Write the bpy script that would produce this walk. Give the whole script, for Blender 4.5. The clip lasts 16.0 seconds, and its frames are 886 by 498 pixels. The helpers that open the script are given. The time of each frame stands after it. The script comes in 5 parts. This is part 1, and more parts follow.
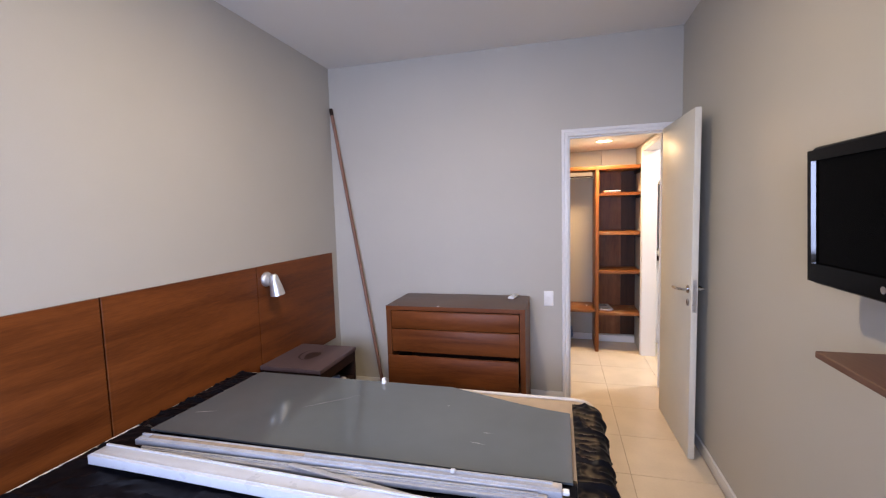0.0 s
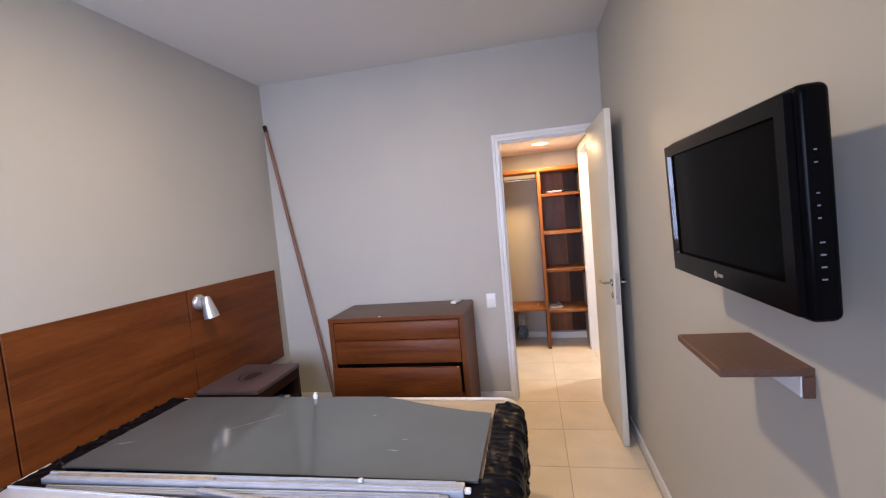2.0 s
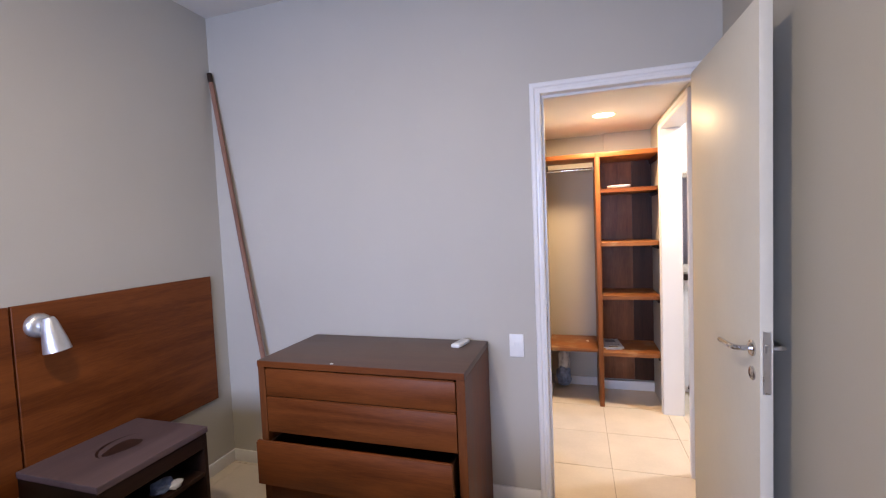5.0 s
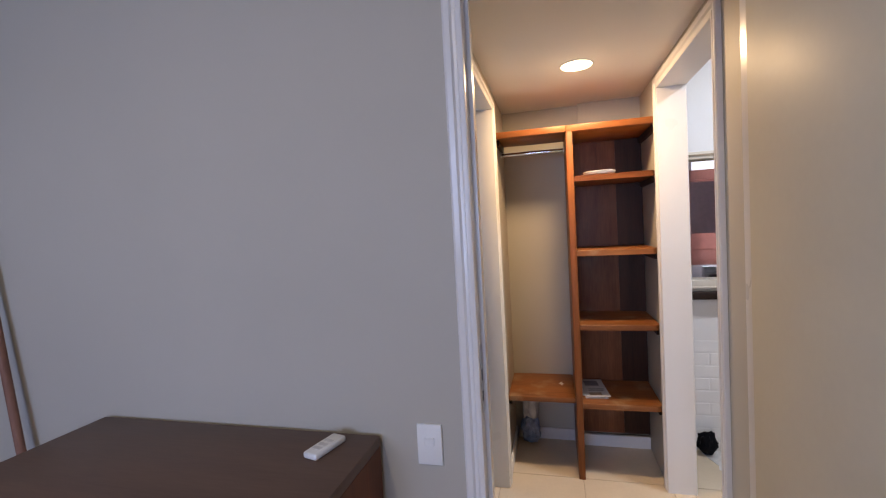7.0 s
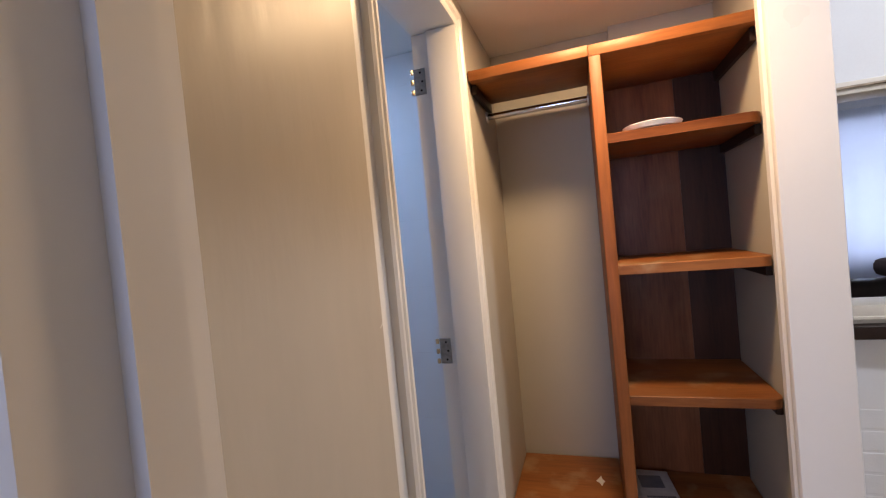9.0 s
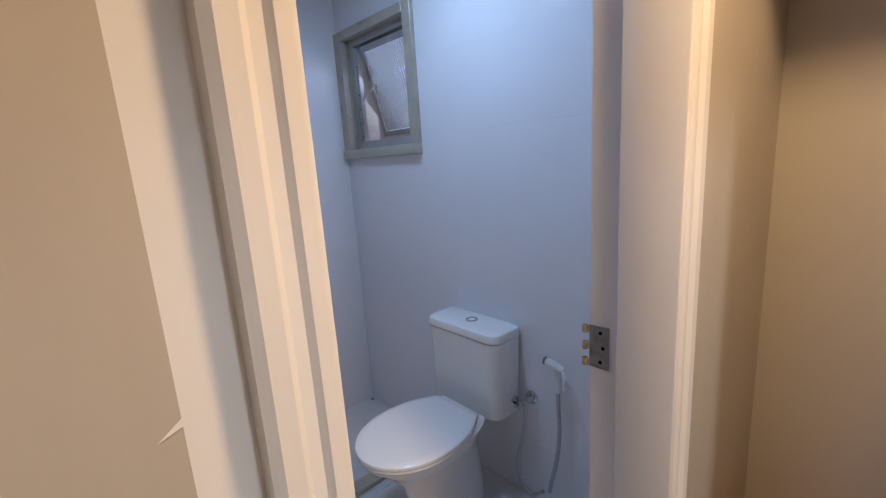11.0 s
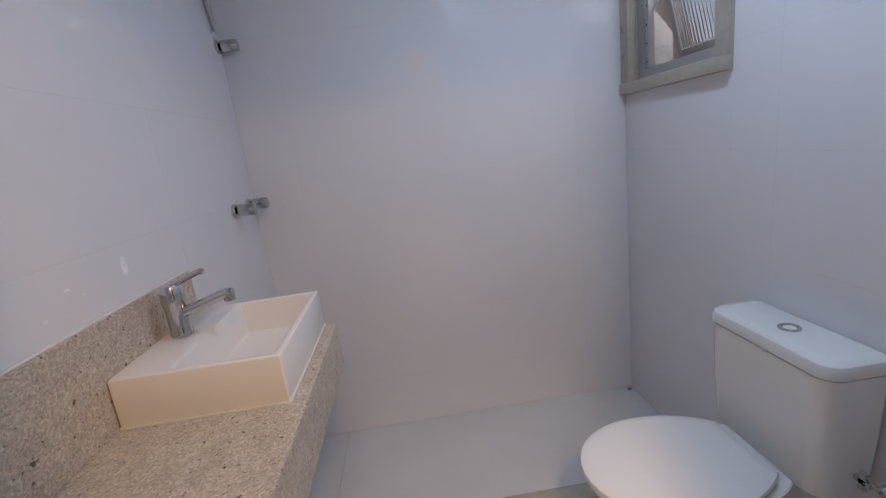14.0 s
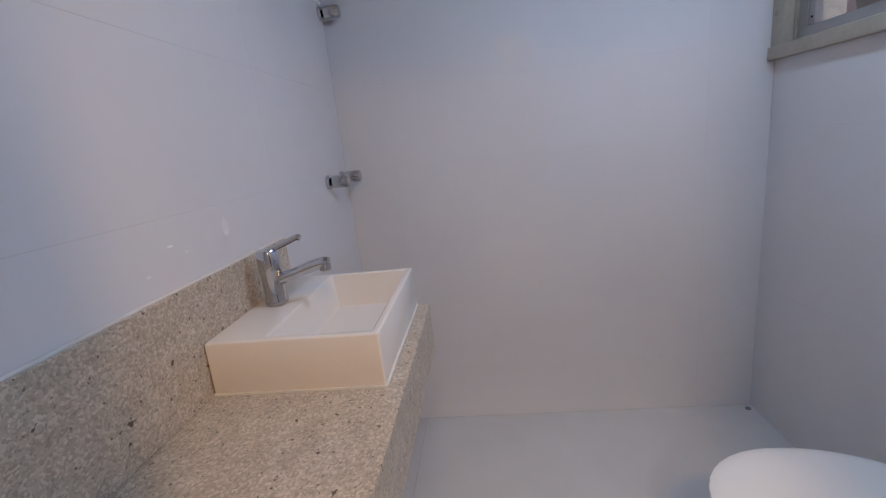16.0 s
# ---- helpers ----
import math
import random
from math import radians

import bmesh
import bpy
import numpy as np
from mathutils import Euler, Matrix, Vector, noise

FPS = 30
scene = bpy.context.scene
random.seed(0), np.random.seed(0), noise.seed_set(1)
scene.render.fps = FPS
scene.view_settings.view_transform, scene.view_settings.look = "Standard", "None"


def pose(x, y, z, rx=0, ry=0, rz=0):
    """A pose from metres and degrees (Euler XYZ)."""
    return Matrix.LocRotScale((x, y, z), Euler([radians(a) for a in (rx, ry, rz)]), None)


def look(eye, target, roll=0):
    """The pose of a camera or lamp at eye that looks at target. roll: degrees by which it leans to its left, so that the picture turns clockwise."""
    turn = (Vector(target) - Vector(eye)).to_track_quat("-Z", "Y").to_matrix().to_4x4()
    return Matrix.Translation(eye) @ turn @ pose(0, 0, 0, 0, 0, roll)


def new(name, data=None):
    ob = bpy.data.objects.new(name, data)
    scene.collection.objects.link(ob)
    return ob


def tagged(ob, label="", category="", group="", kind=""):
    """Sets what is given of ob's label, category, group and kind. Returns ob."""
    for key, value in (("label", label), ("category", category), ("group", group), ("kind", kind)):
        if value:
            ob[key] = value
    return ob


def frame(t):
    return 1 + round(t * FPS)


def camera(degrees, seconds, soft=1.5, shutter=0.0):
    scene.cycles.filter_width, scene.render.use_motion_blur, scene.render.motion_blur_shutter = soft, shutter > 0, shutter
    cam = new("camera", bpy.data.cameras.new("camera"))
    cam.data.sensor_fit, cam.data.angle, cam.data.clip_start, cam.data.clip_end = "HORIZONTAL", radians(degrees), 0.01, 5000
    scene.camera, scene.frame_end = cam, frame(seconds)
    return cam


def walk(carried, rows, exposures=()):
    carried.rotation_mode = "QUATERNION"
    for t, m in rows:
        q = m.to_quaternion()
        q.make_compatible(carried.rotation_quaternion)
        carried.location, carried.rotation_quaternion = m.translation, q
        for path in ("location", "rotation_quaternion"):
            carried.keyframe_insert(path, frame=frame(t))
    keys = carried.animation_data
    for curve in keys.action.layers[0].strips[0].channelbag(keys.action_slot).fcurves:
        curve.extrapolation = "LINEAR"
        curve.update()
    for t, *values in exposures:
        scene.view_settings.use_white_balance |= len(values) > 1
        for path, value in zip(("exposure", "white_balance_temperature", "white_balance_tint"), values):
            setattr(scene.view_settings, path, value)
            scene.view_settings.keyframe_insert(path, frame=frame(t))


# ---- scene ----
cam = camera(91.4, 16.0, soft=1.2)
PATH = [
    (0, (1.292, -3.509, 1.548), (0.776, -1.585, 1.377), -1.6),
    (0.5, (1.377, -3.571, 1.542), (1.008, -1.612, 1.38), -1.5),
    (1, (1.441, -3.629, 1.547), (1.073, -1.669, 1.393), -2.3),
    (1.5, (1.514, -3.59, 1.544), (1.145, -1.629, 1.397), -4.1),
    (2, (1.573, -3.477, 1.539), (1.169, -1.524, 1.396), -5.1),
    (2.5, (1.591, -3.315, 1.524), (1.069, -1.39, 1.377), -5.2),
    (3, (1.604, -3.099, 1.515), (1.03, -1.189, 1.368), -4.7),
    (3.5, (1.595, -2.943, 1.506), (1.001, -1.038, 1.363), -3.8),
    (4, (1.543, -2.728, 1.484), (0.946, -0.824, 1.354), -3.3),
    (4.5, (1.509, -2.493, 1.483), (0.912, -0.588, 1.36), -2.8),
    (5, (1.524, -2.218, 1.469), (0.933, -0.311, 1.362), -2.4),
    (5.2, (1.52, -2.118, 1.466), (0.944, -0.206, 1.37), -2.3),
    (7.5, (1.59, -0.885, 1.44), (1.116, 1.056, 1.352), -3.7),
    (8, (1.577, -0.613, 1.423), (1.107, 1.33, 1.357), -4.6),
    (8.5, (1.59, -0.373, 1.41), (1.094, 1.564, 1.346), -5.2),
    (9, (1.62, -0.128, 1.426), (0.987, 1.769, 1.377), -5.5),
    (9.5, (1.634, 0.069, 1.41), (0.823, 1.897, 1.36), -5.2),
    (10, (1.586, 0.273, 1.409), (0.559, 1.986, 1.307), -5.4),
    (10.2, (1.559, 0.316, 1.416), (0.439, 1.963, 1.231), -4.8),
    (12.3, (1.483, 0.692, 1.399), (-0.209, 1.618, 0.872), -4.1),
    (12.5, (1.458, 0.697, 1.394), (-0.234, 1.624, 0.867), -3.5),
    (13, (1.386, 0.734, 1.371), (-0.359, 1.554, 0.839), -3.5),
    (13.5, (1.331, 0.754, 1.355), (-0.527, 1.287, 0.844), -5.6),
    (14, (1.299, 0.753, 1.337), (-0.641, 0.879, 0.868), -7.2),
    (14.5, (1.3, 0.717, 1.32), (-0.631, 0.399, 0.904), -9.0),
    (15, (1.268, 0.686, 1.3), (-0.629, 0.194, 0.898), -8.5),
    (15.5, (1.212, 0.664, 1.286), (-0.683, 0.187, 0.859), -7.8),
    (16, (1.175, 0.662, 1.286), (-0.756, 0.453, 0.809), -6.3),
]
EXPOSURES = [(0, -0.06, 7250, 12), (2.5, -0.02, 7300, 12), (5.0, 0.0, 6800, 13), (7.5, -0.92, 6650, 11), (8.5, -0.92, 6700, 12), (9.0, -0.98, 6600, 12), (9.5, -0.96, 6700, 11), (10.2, -0.94, 6400, 11), (12.3, -0.85, 7850, 14), (13.0, -0.82, 7950, 13), (14.0, -0.8, 8350, 14), (14.5, -0.78, 8700, 14), (15.0, -0.8, 8500, 14), (15.5, -0.8, 8050, 14), (16.0, -0.8, 8100, 14)]
walk(cam, [(t, look(eye, target, roll)) for t, eye, target, roll in PATH], EXPOSURES)

# ---- body ----
# ---------------- world and lights ----------------
world = bpy.data.worlds.new("sky")
scene.world = world
world.use_nodes = True
wn = world.node_tree
sky = wn.nodes.new("ShaderNodeTexSky")
sky.sky_type = "NISHITA"
sky.sun_disc = False
sky.sun_elevation = radians(38)
sky.sun_rotation = radians(150)
wn.links.new(sky.outputs[0], wn.nodes["Background"].inputs[0])
wn.nodes["Background"].inputs[1].default_value = 0.10


def area_lamp(name, m, sx, sy, watts, colour, spread=180):
    d = bpy.data.lights.new(name, "AREA")
    d.shape, d.size, d.size_y, d.energy, d.color = "RECTANGLE", sx, sy, watts, colour
    d.spread = radians(spread)
    o = new(name, d)
    o.matrix_world = m
    return o


def disc_lamp(name, x, y, z, size, watts, colour, spread=180):
    d = bpy.data.lights.new(name, "AREA")
    d.shape, d.size, d.energy, d.color = "DISK", size, watts, colour
    d.spread = radians(spread)
    o = new(name, d)
    o.matrix_world = pose(x, y, z)
    return o


# daylight in the openings
area_lamp("daylight_bedroom", look((0.8, -4.60, 1.6), (0.05, 0, 0.90)), 1.5, 1.15, 60, (0.46, 0.59, 1.0), 105)
area_lamp("daylight_bathroom", look((-0.32, 1.90, 1.78), (-0.1, 0.4, 0.6)), 0.5, 0.5, 2.6, (0.55, 0.66, 1.0))
area_lamp("daylight_living", look((4.28, 5.56, 1.5), (4.28, 1.5, 1.3)), 1.6, 1.5, 32, (0.70, 0.78, 1.0))
# lamps
disc_lamp("bedroom_lamp_light", 0.72, -1.98, 2.800, 0.16, 31, (1.0, 0.84, 0.63))
disc_lamp("hall_lamp_light", 1.722, 1.02, 2.182, 0.13, 27, (1.0, 0.67, 0.37))
disc_lamp("bathroom_lamp_light", 0.40, 1.26, 2.292, 0.10, 16, (0.37, 0.60, 1.0))
# unseen point fills below two discs, added to lift ceilings and upper walls
for name, x, y, z, watts, colour in (("bathroom_fill", 0.40, 1.26, 2.17, 3.2, (0.37, 0.60, 1.0)), ("hall_fill", 1.722, 1.02, 2.03, 1.5, (1.0, 0.68, 0.38))):
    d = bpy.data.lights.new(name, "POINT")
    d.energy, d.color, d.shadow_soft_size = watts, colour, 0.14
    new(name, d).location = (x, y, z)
disc_lamp("kitchen_lamp_light", 2.97, 0.86, 2.585, 0.2, 44, (0.86, 0.91, 1.0))


# ---------------- materials ----------------
def mat(name, colour, rough=0.5, metal=0.0, vary=0.08, scale=3.0, fine=120.0, bump=0.05, stretch=(1, 1, 1),
        rough_vary=0.08, spec=0.4, piece=0.0, coat=0.0, alpha=None, trans=0.0):
    """Principled surface with two scales of variation, fine relief and uneven gloss."""
    m = bpy.data.materials.new(name)
    m.use_nodes = True
    t = m.node_tree
    n, l = t.nodes, t.links
    b = n["Principled BSDF"]
    mp = n.new("ShaderNodeMapping")
    mp.inputs["Scale"].default_value = stretch
    geo = n.new("ShaderNodeNewGeometry")
    l.new(geo.outputs["Position"], mp.inputs["Vector"])
    big = n.new("ShaderNodeTexNoise")
    big.inputs["Scale"].default_value, big.inputs["Detail"].default_value = scale, 4
    small = n.new("ShaderNodeTexNoise")
    small.inputs["Scale"].default_value, small.inputs["Detail"].default_value = fine, 3
    l.new(mp.outputs[0], big.inputs["Vector"])
    l.new(mp.outputs[0], small.inputs["Vector"])
    mix = n.new("ShaderNodeMath")
    mix.operation = "MULTIPLY_ADD"
    mix.inputs[1].default_value = 0.35
    l.new(small.outputs[0], mix.inputs[0])
    l.new(big.outputs[0], mix.inputs[2])
    ramp = n.new("ShaderNodeValToRGB")
    lo, hi = ramp.color_ramp.elements
    lo.position, hi.position = 0.45, 0.92
    lo.color = (*[c * (1 - vary) for c in colour], 1)
    hi.color = (*[min(1, c * (1 + vary)) for c in colour], 1)
    l.new(mix.outputs[0], ramp.inputs[0])
    last = ramp.outputs[0]
    if piece:
        info = n.new("ShaderNodeObjectInfo")
        hsv = n.new("ShaderNodeHueSaturation")
        rng = n.new("ShaderNodeMapRange")
        rng.inputs["To Min"].default_value, rng.inputs["To Max"].default_value = 1 - piece, 1 + piece
        l.new(info.outputs["Random"], rng.inputs["Value"])
        l.new(rng.outputs[0], hsv.inputs["Value"])
        l.new(last, hsv.inputs["Color"])
        last = hsv.outputs[0]
    l.new(last, b.inputs["Base Color"])
    rr = n.new("ShaderNodeMapRange")
    rr.inputs["To Min"].default_value, rr.inputs["To Max"].default_value = max(0.02, rough - rough_vary), min(1, rough + rough_vary)
    l.new(big.outputs[0], rr.inputs["Value"])
    l.new(rr.outputs[0], b.inputs["Roughness"])
    b.inputs["Metallic"].default_value = metal
    b.inputs["Specular IOR Level"].default_value = spec
    b.inputs["Coat Weight"].default_value = coat
    b.inputs["Transmission Weight"].default_value = trans
    if bump:
        bp = n.new("ShaderNodeBump")
        bp.inputs["Strength"].default_value, bp.inputs["Distance"].default_value = bump, 0.004
        l.new(mix.outputs[0], bp.inputs["Height"])
        l.new(bp.outputs[0], b.inputs["Normal"])
    return m


def wood(name, dark, light, along="y", rough=0.38, scale=1.0, coat=0.0, worn=0.0):
    """Stained timber: long grain bands, fine pores, uneven polish."""
    m = bpy.data.materials.new(name)
    m.use_nodes = True
    t = m.node_tree
    n, l = t.nodes, t.links
    b = n["Principled BSDF"]
    geo = n.new("ShaderNodeNewGeometry")
    mp = n.new("ShaderNodeMapping")
    k = {"x": (0.8, 9, 9), "y": (9, 0.8, 9), "z": (9, 9, 0.8)}[along]
    mp.inputs["Scale"].default_value = [v * scale for v in k]
    l.new(geo.outputs["Position"], mp.inputs["Vector"])
    a = n.new("ShaderNodeTexNoise")
    a.inputs["Scale"].default_value, a.inputs["Detail"].default_value, a.inputs["Distortion"].default_value = 1.0, 6, 0.6
    c = n.new("ShaderNodeTexNoise")
    c.inputs["Scale"].default_value, c.inputs["Detail"].default_value = 14, 4
    l.new(mp.outputs[0], a.inputs["Vector"])
    l.new(mp.outputs[0], c.inputs["Vector"])
    s = n.new("ShaderNodeMath")
    s.operation = "MULTIPLY_ADD"
    s.inputs[1].default_value = 0.4
    l.new(c.outputs[0], s.inputs[0])
    l.new(a.outputs[0], s.inputs[2])
    r = n.new("ShaderNodeValToRGB")
    r.color_ramp.elements[0].position, r.color_ramp.elements[1].position = 0.45, 0.95
    r.color_ramp.elements[0].color, r.color_ramp.elements[1].color = (*dark, 1), (*light, 1)
    l.new(s.outputs[0], r.inputs[0])
    last = r.outputs[0]
    if worn:
        w = n.new("ShaderNodeTexNoise")
        w.inputs["Scale"].default_value, w.inputs["Detail"].default_value = 7, 8
        l.new(geo.outputs["Position"], w.inputs["Vector"])
        wr = n.new("ShaderNodeValToRGB")
        wr.color_ramp.elements[0].position, wr.color_ramp.elements[1].position = 0.52, 0.72
        l.new(w.outputs[0], wr.inputs[0])
        sc = n.new("ShaderNodeMath")
        sc.operation = "MULTIPLY"
        sc.inputs[1].default_value = worn
        l.new(wr.outputs[0], sc.inputs[0])
        mx = n.new("ShaderNodeMix")
        mx.data_type = "RGBA"
        l.new(sc.outputs[0], mx.inputs[0])
        l.new(last, mx.inputs[6])
        mx.inputs[7].default_value = (0.42, 0.29, 0.17, 1)
        last = mx.outputs[2]
    l.new(last, b.inputs["Base Color"])
    rr = n.new("ShaderNodeMapRange")
    rr.inputs["To Min"].default_value, rr.inputs["To Max"].default_value = rough - 0.1, rough + 0.15
    l.new(a.outputs[0], rr.inputs["Value"])
    l.new(rr.outputs[0], b.inputs["Roughness"])
    b.inputs["Coat Weight"].default_value = coat
    b.inputs["Specular IOR Level"].default_value = 0.24
    bp = n.new("ShaderNodeBump")
    bp.inputs["Strength"].default_value, bp.inputs["Distance"].default_value = 0.08, 0.002
    l.new(s.outputs[0], bp.inputs["Height"])
    l.new(bp.outputs[0], b.inputs["Normal"])
    return m


def glow(name, colour, strength):
    m = bpy.data.materials.new(name)
    m.use_nodes = True
    b = m.node_tree.nodes["Principled BSDF"]
    b.inputs["Base Color"].default_value = (0.8, 0.8, 0.8, 1)
    b.inputs["Emission Color"].default_value = (*colour, 1)
    b.inputs["Emission Strength"].default_value = strength
    return m


def glass(name, colour, rough=0.02):
    m = bpy.data.materials.new(name)
    m.use_nodes = True
    b = m.node_tree.nodes["Principled BSDF"]
    b.inputs["Base Color"].default_value = (*colour, 1)
    b.inputs["Roughness"].default_value = rough
    b.inputs["Transmission Weight"].default_value = 1.0
    b.inputs["IOR"].default_value = 1.5
    return m


def granite(name):
    """Beige granite: small crystals of three tints, cloudy drift, scattered dark flecks."""
    m = bpy.data.materials.new(name)
    m.use_nodes = True
    t = m.node_tree
    n, l = t.nodes, t.links
    b = n["Principled BSDF"]
    geo = n.new("ShaderNodeNewGeometry")
    cells = n.new("ShaderNodeTexVoronoi")
    cells.inputs["Scale"].default_value = 260
    l.new(geo.outputs["Position"], cells.inputs["Vector"])
    sep = n.new("ShaderNodeSeparateColor")
    l.new(cells.outputs["Color"], sep.inputs[0])
    drift = n.new("ShaderNodeTexNoise")
    drift.inputs["Scale"].default_value, drift.inputs["Detail"].default_value = 30, 5
    l.new(geo.outputs["Position"], drift.inputs["Vector"])
    s = n.new("ShaderNodeMath")
    s.operation = "MULTIPLY_ADD"
    s.inputs[1].default_value = 0.62
    weak = n.new("ShaderNodeMath")
    weak.operation = "MULTIPLY"
    weak.inputs[1].default_value = 0.55
    l.new(drift.outputs[0], weak.inputs[0])
    l.new(sep.outputs[0], s.inputs[0])
    l.new(weak.outputs[0], s.inputs[2])
    r = n.new("ShaderNodeValToRGB")
    e = r.color_ramp.elements
    e[0].position, e[0].color = 0.20, (0.34, 0.29, 0.235, 1)
    e[1].position, e[1].color = 0.92, (0.66, 0.59, 0.50, 1)
    for pos, col in ((0.42, (0.44, 0.375, 0.30, 1)), (0.70, (0.53, 0.455, 0.37, 1))):
        e.new(pos).color = col
    l.new(s.outputs[0], r.inputs[0])
    fleck = n.new("ShaderNodeTexNoise")
    fleck.inputs["Scale"].default_value, fleck.inputs["Detail"].default_value = 75, 4
    l.new(geo.outputs["Position"], fleck.inputs["Vector"])
    gate = n.new("ShaderNodeValToRGB")
    gate.color_ramp.elements[0].position, gate.color_ramp.elements[1].position = 0.645, 0.69
    l.new(fleck.outputs[0], gate.inputs[0])
    mx = n.new("ShaderNodeMix")
    mx.data_type = "RGBA"
    l.new(gate.outputs[0], mx.inputs[0])
    l.new(r.outputs[0], mx.inputs[6])
    mx.inputs[7].default_value = (0.115, 0.085, 0.065, 1)
    l.new(mx.outputs[2], b.inputs["Base Color"])
    b.inputs["Roughness"].default_value = 0.28
    bp = n.new("ShaderNodeBump")
    bp.inputs["Strength"].default_value, bp.inputs["Distance"].default_value = 0.12, 0.001
    l.new(s.outputs[0], bp.inputs["Height"])
    l.new(bp.outputs[0], b.inputs["Normal"])
    return m


HALLPAINT = mat("glossy_hall_paint", (0.46, 0.42, 0.36), 0.42, vary=0.05, scale=3.5, fine=16, bump=0.5, stretch=(1, 2.2, 0.6), rough_vary=0.14, spec=0.20)
PAINT = mat("greige_wall_paint", (0.466, 0.441, 0.386), 0.55, vary=0.035, scale=1.3, fine=260, bump=0.06, rough_vary=0.06, spec=0.3)
CEIL = mat("white_ceiling_paint", (0.72, 0.70, 0.67), 0.7, vary=0.02, scale=1.0, fine=200, bump=0.04, spec=0.2)
HALLCEIL = mat("hall_ceiling_paint", (0.82, 0.80, 0.77), 0.7, vary=0.02, fine=200, bump=0.04, spec=0.2)
TRIM = mat("white_gloss_paint", (0.74, 0.73, 0.72), 0.28, vary=0.01, scale=5, fine=90, bump=0.012, rough_vary=0.015)
DOORPAINT = mat("door_paint", (0.66, 0.63, 0.545), 0.45, vary=0.03, scale=4, fine=60, bump=0.02, spec=0.06)
FLOORTILE = mat("cream_floor_tile", (0.66, 0.56, 0.43), 0.22, vary=0.06, scale=5, fine=70, bump=0.03, piece=0.03)
GROUT = mat("floor_grout", (0.43, 0.35, 0.26), 0.8, vary=0.2, scale=12, bump=0.2)
BATHTILE = mat("white_wall_tile", (0.72, 0.72, 0.74), 0.055, vary=0.02, scale=2.5, fine=14, bump=0.012, piece=0.006, rough_vary=0.02)
BATHGROUT = mat("white_grout", (0.60, 0.56, 0.53), 0.8, vary=0.2, scale=5)
BATHFLOOR = mat("pale_grey_floor_tile", (0.60, 0.60, 0.60), 0.22, vary=0.04, scale=4, bump=0.03, piece=0.02)
KITWHITE = mat("white_kitchen_paint", (0.76, 0.76, 0.78), 0.5, vary=0.03, scale=3, bump=0.05, spec=0.3)
BRICKWHITE = mat("white_painted_brick", (0.77, 0.77, 0.79), 0.5, vary=0.03, scale=14, fine=160, bump=0.3, piece=0.012)
MAHOG_Y = wood("mahogany_lengthwise", (0.082, 0.0200, 0.0042), (0.195, 0.054, 0.0115), "y", 0.40, 1.5)
MAHOG_X = wood("mahogany_drawer", (0.080, 0.0195, 0.0042), (0.190, 0.053, 0.0115), "x", 0.40, 1.5)
MAHOG_Z = wood("mahogany_upright", (0.072, 0.019, 0.005), (0.175, 0.054, 0.014), "z", 0.40)
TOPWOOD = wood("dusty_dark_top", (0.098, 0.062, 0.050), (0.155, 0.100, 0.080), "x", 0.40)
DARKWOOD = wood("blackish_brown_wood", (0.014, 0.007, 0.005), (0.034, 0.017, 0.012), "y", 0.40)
NSTOP = wood("dusty_nightstand_top", (0.085, 0.058, 0.060), (0.145, 0.098, 0.098), "y", 0.38)
CLOSET_X = wood("closet_shelf_wood", (0.125, 0.037, 0.010), (0.35, 0.122, 0.032), "x", 0.38, worn=0.22)
CLOSET_Z = wood("closet_upright_wood", (0.105, 0.030, 0.008), (0.29, 0.095, 0.025), "z", 0.42)
WORNSHELF = wood("worn_shelf_wood", (0.145, 0.047, 0.014), (0.35, 0.135, 0.042), "x", 0.42, worn=0.7)
PLYWOOD = wood("dark_plywood_back", (0.070, 0.020, 0.007), (0.235, 0.082, 0.032), "z", 0.30, worn=0.08)
PLYDARK = wood("blackish_plywood", (0.022, 0.007, 0.003), (0.065, 0.023, 0.010), "z", 0.40)
SHELFWOOD = wood("tv_shelf_wood", (0.10, 0.050, 0.034), (0.17, 0.090, 0.062), "y", 0.42)
POLEWOOD = wood("pole_wood", (0.16, 0.075, 0.052), (0.32, 0.17, 0.12), "z", 0.55)
CHROME = mat("chrome", (0.58, 0.58, 0.60), 0.10, 1.0, vary=0.03, scale=20, bump=0.0, rough_vary=0.05)
LAMPMETAL = mat("satin_aluminium", (0.66, 0.66, 0.66), 0.40, 0.85, vary=0.05, scale=30, bump=0.02)
STEEL = mat("dark_hinge_steel", (0.32, 0.32, 0.32), 0.36, 0.9, vary=0.25, scale=50, bump=0.05)
BRUSHED = mat("brushed_metal", (0.62, 0.61, 0.60), 0.30, 1.0, vary=0.06, scale=30, bump=0.03)
ALU = mat("dull_aluminium", (0.42, 0.42, 0.41), 0.42, 0.8, vary=0.08, scale=20, bump=0.05)
BRASS = mat("worn_brass", (0.62, 0.45, 0.28), 0.3, 1.0, vary=0.1, scale=60)
CERAMIC = mat("white_ceramic", (0.80, 0.79, 0.77), 0.08, vary=0.01, scale=3, bump=0.0, rough_vary=0.02)
SINKWHITE = mat("white_basin_ceramic", (0.80, 0.77, 0.73), 0.12, vary=0.015, scale=4, bump=0.0, rough_vary=0.03)
SEATWHITE = mat("white_seat_plastic", (0.78, 0.77, 0.75), 0.22, vary=0.01, scale=4, bump=0.0)
GRANITE = granite("beige_granite")
SILICONE = mat("white_silicone", (0.75, 0.74, 0.72), 0.45, vary=0.05, scale=40, bump=0.05)
